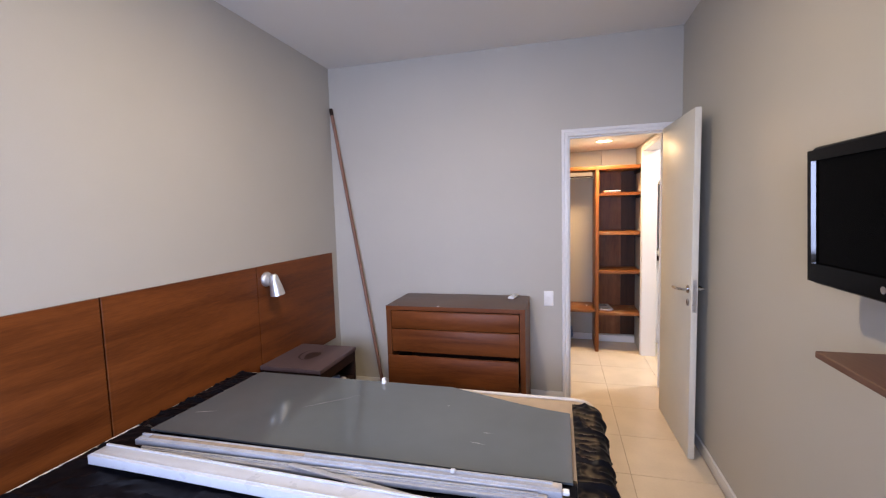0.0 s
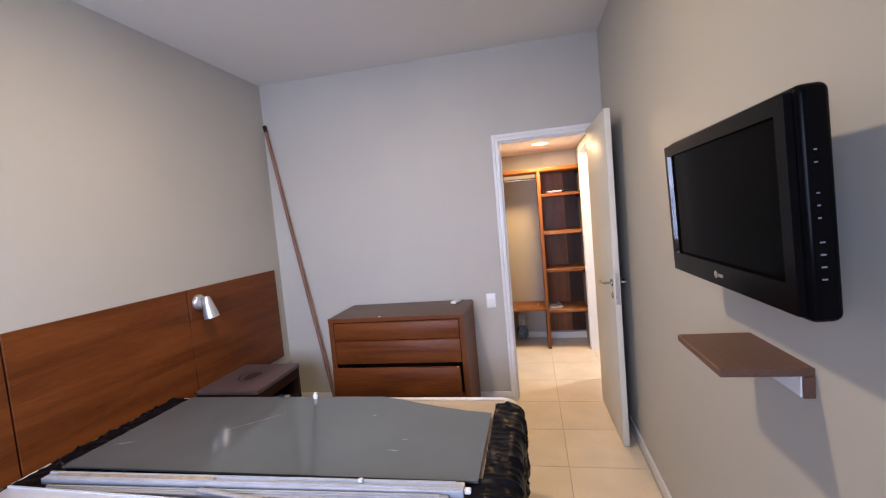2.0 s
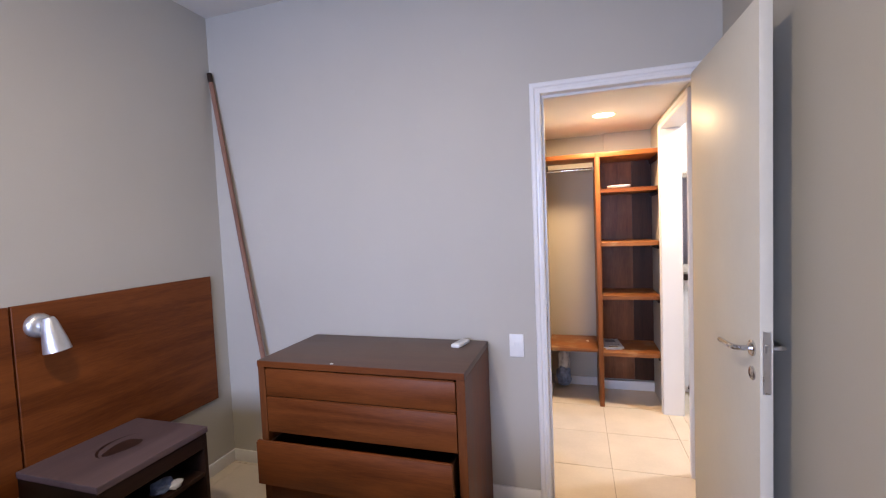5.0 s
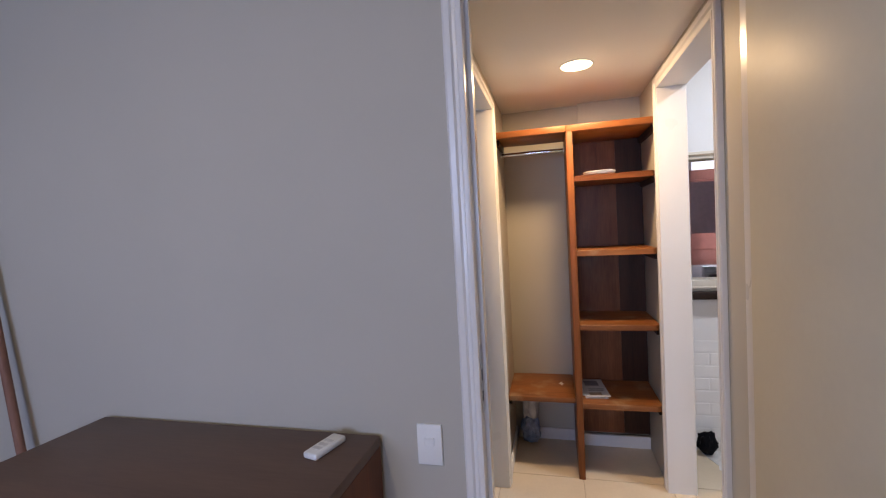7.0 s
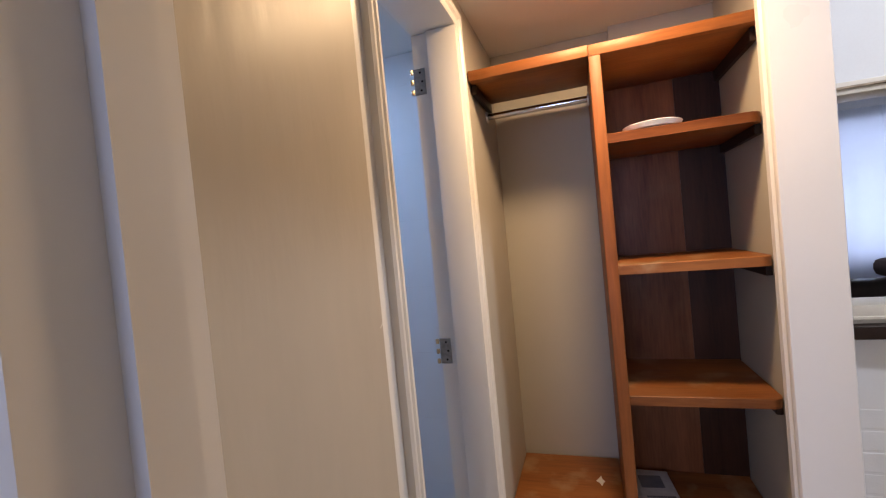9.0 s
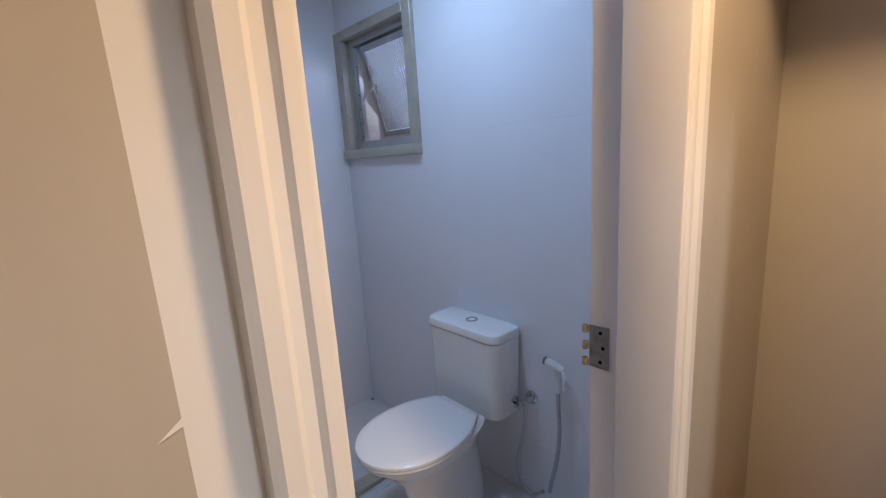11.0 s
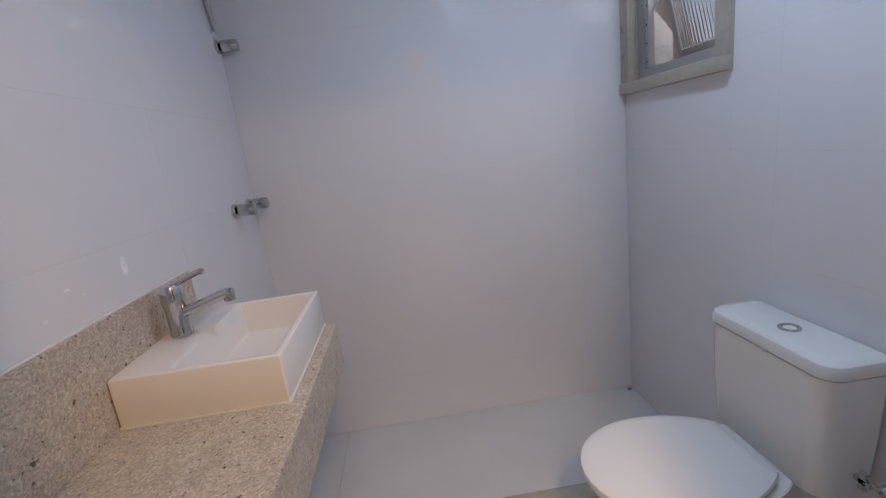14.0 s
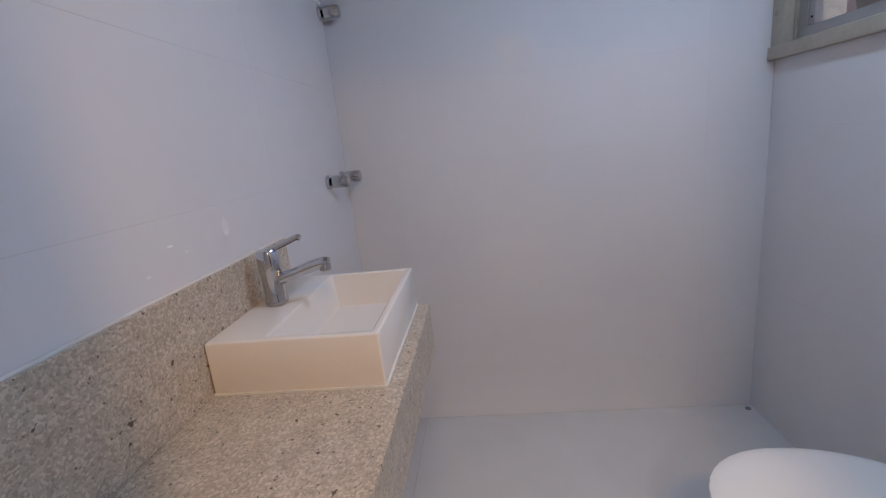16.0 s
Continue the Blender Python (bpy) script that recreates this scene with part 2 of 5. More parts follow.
MARBLE = mat("beige_marble", (0.42, 0.38, 0.31), 0.30, vary=0.14, scale=9, fine=50, bump=0.04)
BLACKPL = mat("black_plastic_housing", (0.003, 0.003, 0.0035), 0.20, vary=0.15, scale=8, bump=0.01, spec=0.05)
SCREEN = mat("tv_screen", (0.002, 0.002, 0.0022), 0.10, vary=0.05, scale=3, bump=0.0, rough_vary=0.02, spec=0.01)
WHITEPL = mat("white_plastic", (0.78, 0.78, 0.77), 0.35, vary=0.02, scale=20, bump=0.02)
GREYPL = mat("grey_print", (0.20, 0.21, 0.23), 0.5, vary=0.2, scale=30)
FILM = mat("black_plastic_film", (0.006, 0.006, 0.008), 0.34, spec=0.06, vary=0.3, scale=9, fine=40, bump=0.12, rough_vary=0.06)
TICKING = mat("beige_mattress_ticking", (0.50, 0.40, 0.31), 0.7, vary=0.1, scale=12, fine=300, bump=0.2)
PIPING = mat("off_white_piping", (0.66, 0.60, 0.53), 0.6, vary=0.08, scale=30, bump=0.1)
PANEGREY = mat("grey_glass_sheet", (0.098, 0.113, 0.122), 0.09, vary=0.06, scale=2.2, fine=12, bump=0.0, rough_vary=0.04, spec=0.9)
BARWHITE = mat("chipped_white_bar", (0.38, 0.385, 0.41), 0.35, vary=0.14, scale=12, fine=80, bump=0.12)
BARCLEAN = mat("clean_white_bar", (0.56, 0.58, 0.62), 0.30, vary=0.05, scale=8, fine=60, bump=0.05)
BARDIRT = mat("dirty_bar_edge", (0.36, 0.28, 0.20), 0.6, vary=0.35, scale=25, bump=0.2)
PAPER = mat("printed_paper", (0.62, 0.62, 0.63), 0.5, vary=0.12, scale=40)
BLUEPACK = mat("blue_packaging", (0.16, 0.22, 0.36), 0.3, vary=0.5, scale=35, bump=0.15)
CLEARBAG = mat("pale_plastic_bag", (0.50, 0.49, 0.48), 0.22, vary=0.2, scale=30, bump=0.4)
STAIN = mat("brown_stain", (0.030, 0.012, 0.008), 0.5, vary=0.3, scale=40)
CURTAIN = mat("white_curtain", (0.80, 0.82, 0.86), 0.8, vary=0.03, scale=6, bump=0.0)
ct = CURTAIN.node_tree
tl = ct.nodes.new("ShaderNodeBsdfTranslucent")
tl.inputs[0].default_value = (0.80, 0.84, 0.92, 1)
ms = ct.nodes.new("ShaderNodeMixShader")
ms.inputs[0].default_value = 0.55
ct.links.new(ct.nodes["Principled BSDF"].outputs[0], ms.inputs[1])
ct.links.new(tl.outputs[0], ms.inputs[2])
ct.links.new(ms.outputs[0], ct.nodes["Material Output"].inputs[0])
BLINDPALE = mat("pale_pink_lining", (0.72, 0.50, 0.50), 0.8, vary=0.06, scale=20, bump=0.1)
BLIND = mat("red_brown_blind", (0.50, 0.32, 0.27), 0.7, vary=0.1, scale=20, bump=0.1)
bt = BLIND.node_tree
tl = bt.nodes.new("ShaderNodeBsdfTranslucent")
tl.inputs[0].default_value = (0.72, 0.46, 0.40, 1)
ms = bt.nodes.new("ShaderNodeMixShader")
ms.inputs[0].default_value = 0.5
bt.links.new(bt.nodes["Principled BSDF"].outputs[0], ms.inputs[1])
bt.links.new(tl.outputs[0], ms.inputs[2])
bt.links.new(ms.outputs[0], bt.nodes["Material Output"].inputs[0])
SOFA = mat("dark_brown_leather", (0.05, 0.035, 0.032), 0.4, vary=0.2, scale=14, bump=0.2)
CUSHION = mat("taupe_cushion", (0.15, 0.115, 0.105), 0.8, vary=0.1, scale=30, bump=0.3)
FRAMEWHITE = mat("cream_frame", (0.66, 0.60, 0.52), 0.4, vary=0.04, scale=8)
HOSE = mat("braided_hose", (0.46, 0.47, 0.50), 0.32, 0.9, vary=0.2, scale=300, fine=700, bump=0.4)
WARMGLOW = glow("warm_lamp_glow", (1.0, 0.74, 0.42), 14)
COOLGLOW = glow("cool_lamp_glow", (0.88, 0.94, 1.0), 14)
WINDOWGLOW = glow("bright_daylight", (0.80, 0.85, 1.0), 2.2)
RIBGLASS = glass("ribbed_glass", (0.86, 0.80, 0.98), 0.08)
CLEAR = glass("clear_glass", (0.95, 0.97, 0.97), 0.0)


# ---------------- mesh helpers ----------------
def bm_box(x0, x1, y0, y1, z0, z1, bevel=0.0, seg=2):
    bm = bmesh.new()
    bmesh.ops.create_cube(bm, size=1)
    for v in bm.verts:
        v.co = Vector(((x0 + x1) / 2 + v.co.x * (x1 - x0), (y0 + y1) / 2 + v.co.y * (y1 - y0), (z0 + z1) / 2 + v.co.z * (z1 - z0)))
    if bevel:
        bmesh.ops.bevel(bm, geom=bm.edges[:], offset=bevel, segments=seg, affect="EDGES", profile=0.5)
    return bm


def bm_boxes(*boxes):
    bm = bmesh.new()
    for x0, x1, y0, y1, z0, z1 in boxes:
        vs = [bm.verts.new((x, y, z)) for x in (x0, x1) for y in (y0, y1) for z in (z0, z1)]
        for f in ((0, 1, 3, 2), (4, 6, 7, 5), (0, 4, 5, 1), (2, 3, 7, 6), (0, 2, 6, 4), (1, 5, 7, 3)):
            bm.faces.new([vs[i] for i in f])
    return bm


def bm_lathe(profile, m=None, seg=32):
    """Turned solid: profile rows of (radius, height) about z, then moved by m."""
    bm = bmesh.new()
    rings = []
    for r, h in profile:
        rings.append([bm.verts.new((r * math.cos(2 * math.pi * i / seg), r * math.sin(2 * math.pi * i / seg), h)) for i in range(seg)])
    for a, b in zip(rings, rings[1:]):
        for i in range(seg):
            bm.faces.new((a[i], a[(i + 1) % seg], b[(i + 1) % seg], b[i]))
    bm.faces.new(rings[0][::-1])
    bm.faces.new(rings[-1])
    if m is not None:
        bmesh.ops.transform(bm, matrix=m, verts=bm.verts)
    return bm


def bm_tube(points, r, seg=10):
    """Round tube along a polyline smoothed by Catmull-Rom."""
    pts = [Vector(p) for p in points]
    path = []
    for i in range(len(pts) - 1):
        p0, p1, p2, p3 = pts[max(i - 1, 0)], pts[i], pts[i + 1], pts[min(i + 2, len(pts) - 1)]
        ln = (p2 - p1).length
        m1, m2 = (p2 - p0) / 2, (p3 - p1) / 2
        m1 *= min(1, ln / max(m1.length, 1e-6))
        m2 *= min(1, ln / max(m2.length, 1e-6))
        for k in range(6):
            t = k / 6
            path.append((2 * t ** 3 - 3 * t * t + 1) * p1 + (t ** 3 - 2 * t * t + t) * m1 + (3 * t * t - 2 * t ** 3) * p2 + (t ** 3 - t * t) * m2)
    path.append(pts[-1])
    bm = bmesh.new()
    rings = []
    for i, p in enumerate(path):
        d = (path[min(i + 1, len(path) - 1)] - path[max(i - 1, 0)]).normalized()
        a = d.cross(Vector((0.3, 0.5, 0.8))).normalized()
        b = d.cross(a)
        rings.append([bm.verts.new(p + r * (math.cos(2 * math.pi * k / seg) * a + math.sin(2 * math.pi * k / seg) * b)) for k in range(seg)])
    for a, b in zip(rings, rings[1:]):
        for k in range(seg):
            bm.faces.new((a[k], a[(k + 1) % seg], b[(k + 1) % seg], b[k]))
    bm.faces.new(rings[0][::-1])
    bm.faces.new(rings[-1])
    return bm


def bm_loft(sections):
    """Skin over rings of equal count, capped at both ends."""
    bm = bmesh.new()
    rings = [[bm.verts.new(p) for p in s] for s in sections]
    for a, b in zip(rings, rings[1:]):
        for k in range(len(a)):
            bm.faces.new((a[k], a[(k + 1) % len(a)], b[(k + 1) % len(a)], b[k]))
    bm.faces.new(rings[0][::-1])
    bm.faces.new(rings[-1])
    return bm


def to_mesh(name, bm, material, smooth=True):
    bmesh.ops.recalc_face_normals(bm, faces=bm.faces)
    me = bpy.data.meshes.new(name)
    bm.to_mesh(me)
    bm.free()
    me.materials.append(material)
    if smooth:
        me.shade_smooth()
        me.set_sharp_from_angle(angle=radians(35))
    return me


def part(name, bm, material, parent, label="", smooth=True):
    ob = new(name, to_mesh(name, bm, material, smooth))
    ob.parent = parent
    if label:
        ob["label"] = label
    return ob


def single(name, bm, material, label, category, group="", kind="", smooth=True):
    return tagged(new(name, to_mesh(name, bm, material, smooth)), label, category, group, kind)


def thing(name, label, category, group="", kind=""):
    return tagged(new(name), label, category, group, kind)


def setting(name, bm, material, label="", category=""):
    return tagged(new(name, to_mesh(name, bm, material, False)), label, category, "", "structure")


# ---------------- large structure ----------------
W, E, S, CE = -0.645, 2.155, -4.62, 2.815
HL, HR = 1.285, 2.125
wall_n = setting("wall_north", bm_boxes((-0.77, 1.16, 0, 0.078, 0, 2.95), (1.16, 1.355, 0, 0.09, 0, 2.95), (2.075, E, 0, 0.09, 0, 2.95), (1.355, 2.075, 0, 0.09, 2.111, 2.95)),
                 PAINT, "greige painted bedroom wall with a doorway", "wall")
wall_w = setting("wall_west", bm_boxes((-0.77, W, S - 0.13, 0, 0, 2.95)), PAINT, "greige painted wall behind the headboard", "wall")
wall_e = setting("wall_east", bm_boxes((E, 2.24, S - 0.13, 0.09, 0, 2.95), (HR, 2.24, 0.09, 0.457, 0, 2.95), (HR, 2.24, 1.265, 1.95, 0, 2.95), (HR, 2.24, 0.457, 1.265, 2.115, 2.95)),
                 PAINT, "greige painted wall with an opening to the kitchen", "wall")
wall_s = setting("wall_south", bm_boxes((W, -0.0, S - 0.13, S, 0, 2.95), (1.6, E, S - 0.13, S, 0, 2.95), (0, 1.6, S - 0.13, S, 0, 1.0), (0, 1.6, S - 0.13, S, 2.2, 2.95)),
                 PAINT, "greige painted wall with a window", "wall")
wall_h = setting("wall_hall", bm_boxes((1.16, HL, 0.09, 0.52, 0, 2.4), (1.16, HL, 1.19, 1.95, 0, 2.4), (1.16, HL, 0.52, 1.19, 2.087, 2.4)),
                 HALLPAINT, "greige painted hall wall with the bathroom doorway", "wall")
wall_b = setting("wall_bath_north", bm_boxes((-0.77, -0.61, 1.787, 1.95, 0, 2.4), (-0.03, 1.16, 1.787, 1.95, 0, 2.4), (-0.61, -0.03, 1.787, 1.95, 0, 1.475), (-0.61, -0.03, 1.787, 1.95, 2.06, 2.4)),
                 KITWHITE, "bathroom outer wall with a small window", "wall")
setting("wall_bath_west", bm_boxes((-0.77, -0.656, 0.078, 1.787, 0, 2.4)), KITWHITE, "bathroom end wall", "wall")
setting("wall_closet_back", bm_boxes((HL, HR, 1.77, 1.95, 0, 2.4)), PAINT, "greige painted closet back wall", "wall")
setting("soffit", bm_boxes((1.765, HR, 1.725, 1.77, 1.96, 2.19)), PAINT, "boxed-in duct above the closet shelf", "soffit")
setting("ceiling_bedroom", bm_boxes((W, E, S, 0, CE, CE + 0.12)), CEIL, "white painted ceiling", "ceiling")
setting("ceiling_hall", bm_boxes((HL, HR, 0.09, 1.77, 2.19, 2.35)), HALLCEIL, "lowered white hall ceiling", "ceiling")
setting("ceiling_bath", bm_boxes((-0.656, 1.16, 0.09, 1.787, 2.30, 2.40)), CEIL, "white bathroom ceiling", "ceiling")
floor = setting("floor", bm_boxes((-0.77, E + 0.13, S - 0.13, 2.0, -0.12, -0.004)), GROUT, "grout bed of the tiled floor", "floor")

# kitchen and living room seen through the opening
setting("wall_kitchen_east", bm_boxes((5.2, 5.3, -0.6, 5.7, 0, 2.75)), KITWHITE, "white painted wall", "wall")
setting("wall_kitchen_south", bm_boxes((2.24, 5.2, -0.6, -0.5, 0, 2.75)), KITWHITE, "white painted wall", "wall")
wall_k = setting("wall_brick", bm_boxes((2.24, 5.2, 1.77, 1.88, 0, 0.942), (2.24, 5.2, 1.76, 1.88, 1.83, 2.75), (4.7, 5.2, 1.77, 1.88, 0.942, 1.83)),
                 KITWHITE, "white painted brick half wall with a wide serving hatch", "wall")
setting("wall_living_west", bm_boxes((2.18, 2.24, 1.95, 5.7, 0, 2.75), (2.125, 2.24, 1.95, 1.96, 0, 2.75)), KITWHITE, "white painted wall", "wall")
setting("wall_living_north", bm_boxes((2.24, 3.45, 5.6, 5.7, 0, 2.75), (5.1, 5.2, 5.6, 5.7, 0, 2.75), (3.45, 5.1, 5.6, 5.7, 0, 0.72), (3.45, 5.1, 5.6, 5.7, 2.3, 2.75)),
        KITWHITE, "white painted wall with a wide window", "wall")
setting("ceiling_kitchen", bm_boxes((2.24, 5.2, -0.5, 5.6, 2.60, 2.72)), CEIL, "white ceiling", "ceiling")
floor_k = setting("floor_kitchen", bm_boxes((2.24, 5.2, -0.5, 5.6, -0.12, -0.004)), GROUT, "grout bed of the tiled floor", "floor")
setting("ground", bm_boxes((-300, 300, -300, 300, -9.1, -9.0)), mat("far_ground", (0.16, 0.17, 0.15), 0.9, vary=0.3, scale=0.05, bump=0), "distant ground below the apartment", "ground")


# moulded casings round the doorways
def casing_pts(w):
    """Profile across the casing: (offset from the opening's edge, proud height)."""
    return [(0, 0), (0, 0.010), (0.006, 0.014), (0.014, 0.014), (0.018, 0.010), (0.026, 0.010), (0.032, 0.017), (w - 0.006, 0.019), (w, 0.015), (w, 0)]


def casing(name, a, b, top, plane, axis, out, w=0.062, label="white moulded door casing"):
    """Mitred casing on three sides of an opening a..b, on the wall plane; axis is the wall's run ('x' or 'y'), out the sign of its normal."""
    bm = bmesh.new()
    rings = []
    for corner in ((a, 0, -1, 0), (a, top, -1, 1), (b, top, 1, 1), (b, 0, 1, 0)):
        u, z, su, sz = corner
        ring = []
        for off, h in casing_pts(w):
            p = (u + su * off, plane + out * h) if axis == "x" else (plane + out * h, u + su * off)
            ring.append(bm.verts.new((p[0], p[1], z + sz * off)))
        rings.append(ring)
    for r0, r1 in zip(rings, rings[1:]):
        for k in range(len(r0)):
            bm.faces.new((r0[k], r0[(k + 1) % len(r0)], r1[(k + 1) % len(r0)], r1[k]))
    bm.faces.new(rings[0])
    bm.faces.new(rings[-1][::-1])
    return bm


def jamb(axis, a, b, top, d0, d1, t=0.015, stop=None):
    """Lining of an opening; a..b is the clear width, d0..d1 the depth; stop: rebate strip (from, to) in depth."""
    boxes = []
    rows = [(d0, d1, 0)] + ([(stop[0], stop[1], 0.012)] if stop else [])
    for e0, e1, p in rows:
        q = p if p else -0.0
        if p:
            s = [(a, a + p, 0, top - p), (b - p, b, 0, top - p), (a, b, top - p, top)]
        else:
            s = [(a - t, a, 0, top), (b, b + t, 0, top), (a - t, b + t, top, top + t)]
        for u0, u1, z0, z1 in s:
            boxes.append((u0, u1, e0, e1, z0, z1) if axis == "x" else (e0, e1, u0, u1, z0, z1))
    return bm_boxes(*boxes)


df = thing("door_frame", "white painted wooden frame of the bedroom doorway", "door frame", "", "structure")
part("casing", casing("casing", 1.370, 2.06, 2.096, 0.0, "x", -1, w=0.052), TRIM, df)
part("casing", casing("casing", 1.370, 2.06, 2.096, 0.09, "x", 1, w=0.052), TRIM, df)
part("lining", jamb("x", 1.370, 2.06, 2.096, 0.0, 0.09, stop=(0.04, 0.075)), TRIM, df)
part("strike_plate", bm_boxes((1.3702, 1.3722, 0.008, 0.032, 0.93, 1.12)), BRUSHED, df, "steel strike plate with dark slots")
part("slot", bm_boxes((1.3717, 1.3727, 0.014, 0.027, 1.02, 1.05)), BLACKPL, df)
part("slot", bm_boxes((1.3717, 1.3727, 0.014, 0.027, 0.96, 0.99)), BLACKPL, df)
bf = thing("door_frame", "white painted frame of the bathroom doorway with bare hinges and no door", "door frame", "", "structure")
part("casing", casing("casing", 0.603, 1.175, 2.072, HL, "y", 1, w=0.050), TRIM, bf)
part("lining", bm_boxes((1.268, HL, 0.52, 0.603, 0, 2.072), (1.210, 1.268, 0.52, 0.566, 0, 2.072), (1.175, 1.210, 0.52, 0.553, 0, 2.072), (1.146, 1.175, 0.52, 0.540, 0, 2.072),
                        (1.146, HL, 1.175, 1.19, 0, 2.072), (1.146, HL, 0.52, 1.19, 2.072, 2.087)), TRIM, bf)
part("stop_strip", bm_box(1.199, 1.296, 1.161, 1.175, 0, 2.071, 0.004, 2), TRIM, bf)
for hz in (1.925, 1.066, 0.22):
    hinge = part("hinge", bm_box(1.144, 1.182, 1.1718, 1.1745, hz - 0.041, hz + 0.041, 0.001, 1), STEEL, bf, "bare steel hinge leaf")
    for k in (-0.032, 0.0, 0.032):
        part("knuckle", bm_lathe([(0.0035, -0.007), (0.0056, -0.007), (0.0058, 0), (0.0056, 0.007), (0.0035, 0.007), (0.0034, 0.0), (0.0035, -0.007)], pose(1.138, 1.1700, hz + k), 16), BRASS, hinge)
    for dx, dz in ((1.166, -0.028), (1.171, 0.0), (1.166, 0.028)):
        part("screw", bm_lathe([(0.0035, 0), (0.0032, 0.0008), (0.001, 0.0008)], pose(dx, 1.1718, hz + dz, 90), 12), BLACKPL, hinge)
kf = thing("door_frame", "white painted frame of the doorless kitchen opening", "door frame", "", "structure")
part("casing", casing("casing", 0.472, 1.25, 2.10, HR, "y", -1, w=0.055), TRIM, kf)
part("casing", casing("casing", 0.472, 1.25, 2.10, 2.24, "y", 1, w=0.055), TRIM, kf)
part("lining", jamb("y", 0.472, 1.25, 2.10, HR, 2.24), TRIM, kf)

# baseboards
for n, bx in (("baseboard_north", (W, 1.318, -0.014, 0, 0, 0.075)), ("baseboard_east", (E - 0.014, E, S, -0.0005, 0, 0.075)),
              ("baseboard_west", (W, W + 0.014, S, -0.015, 0, 0.075)), ("baseboard_south", (W + 0.015, E - 0.015, S, S + 0.014, 0, 0.075)),
              ("baseboard_closet", (1.300, 1.668, 1.756, 1.77, 0, 0.075)), ("baseboard_hall", (HL, HL + 0.014, 0.15, 0.558, 0, 0.075)),
              ("baseboard_closet_side", (HL, HL + 0.014, 1.225, 1.77, 0, 0.075)), ("baseboard_kitchen", (2.36, 4.9, 1.74, 1.755, 0, 0.05))):
    single(n, bm_box(*bx, 0.003, 2), TRIM, "white painted baseboard along the wall", "baseboard", "", "structure")

# bedroom window behind the viewer
win = thing("window_1", "white framed bedroom window letting in bluish daylight", "window", "", "structure")
part("window_frame", bm_boxes((0, 0.05, S - 0.10, S - 0.03, 1.0, 2.2), (1.55, 1.6, S - 0.10, S - 0.03, 1.0, 2.2), (0.05, 1.55, S - 0.10, S - 0.03, 1.0, 1.05),
                              (0.05, 1.55, S - 0.10, S - 0.03, 2.15, 2.2), (0.78, 0.82, S - 0.10, S - 0.03, 1.05, 2.15)), TRIM, win)
for x0, x1 in ((0.05, 0.78), (0.82, 1.55)):
    p = part("pane", bm_boxes((x0, x1, S - 0.07, S - 0.064, 1.05, 2.15)), CLEAR, win)
    p.visible_shadow = False


# ---------------- ceiling lamps ----------------
def ceiling_light(x, y, z, r, glowmat, label):
    t = thing("ceiling_light", label, "ceiling light")
    part("rim", bm_lathe([(r * 0.9, 0), (r * 1.08, 0), (r * 1.09, -0.002), (r * 1.05, -0.004), (r * 0.99, -0.004), (r * 0.98, 0.0)], pose(x, y, z)), WHITEPL, t)
    part("diffuser", bm_lathe([(r * 0.98, -0.001), (r * 0.97, -0.005), (r * 0.5, -0.006), (0.002, -0.0062)], pose(x, y, z)), glowmat, t, "glowing round diffuser")
    return t


ceiling_light(1.722, 1.02, 2.19, 0.072, WARMGLOW, "round flush ceiling light glowing warm in the hall ceiling")
ceiling_light(0.40, 1.26, 2.30, 0.052, COOLGLOW, "round flush ceiling light glowing cool white in the bathroom")
ceiling_light(0.72, -1.98, CE, 0.09, WARMGLOW, "round flush ceiling light of the bedroom")
ceiling_light(2.97, 0.86, 2.60, 0.10, COOLGLOW, "round flush ceiling light of the kitchen")

# ---------------- bedroom ----------------
# bedroom door leaf, standing open against the east wall
door = thing("door", "off-white painted flush door standing open against the wall", "door", "", "structure")
LX = 2.028
part("leaf", bm_box(LX, LX + 0.036, -0.705, -0.008, 0.008, 2.102, 0.0025, 2), DOORPAINT, door)
part("lock_plate", bm_box(LX + 0.008, LX + 0.030, -0.7068, -0.7045, 0.915, 1.11, 0.001, 1), BRUSHED, door, "steel lock plate in the door's edge")
part("latch", bm_box(LX + 0.013, LX + 0.025, -0.712, -0.706, 1.045, 1.07, 0.002, 1), BRUSHED, door)
for sgn, x0 in ((-1, LX), (1, LX + 0.036)):
    ro = part("rosette", bm_lathe([(0.006, 0), (0.025, 0), (0.0255, 0.005), (0.022, 0.008), (0.008, 0.008)], pose(x0, -0.655, 1.045, 0, 90 * sgn, 0)), CHROME, door)
    part("lever", bm_tube([(x0, -0.655, 1.045), (x0 + sgn * 0.040, -0.655, 1.045), (x0 + sgn * 0.052, -0.640, 1.045), (x0 + sgn * 0.054, -0.60, 1.043), (x0 + sgn * 0.054, -0.535, 1.040)], 0.0085), CHROME, ro, "chrome lever handle")
    part("key_rosette", bm_lathe([(0.004, 0), (0.022, 0), (0.0225, 0.004), (0.019, 0.006), (0.005, 0.005)], pose(x0, -0.655, 0.965, 0, 90 * sgn, 0)), CHROME, door)
for hz in (0.22, 1.05, 1.88):
    part("hinge", bm_lathe([(0.004, -0.045), (0.0065, -0.045), (0.0065, 0.045), (0.004, 0.045)], pose(2.071, -0.008, hz), 12), BRUSHED, door)

door.matrix_world = Matrix.Translation((LX + 0.018, -0.008, 0)) @ Matrix.Rotation(radians(1.5), 4, "Z") @ Matrix.Translation((-LX - 0.018, 0.008, 0))

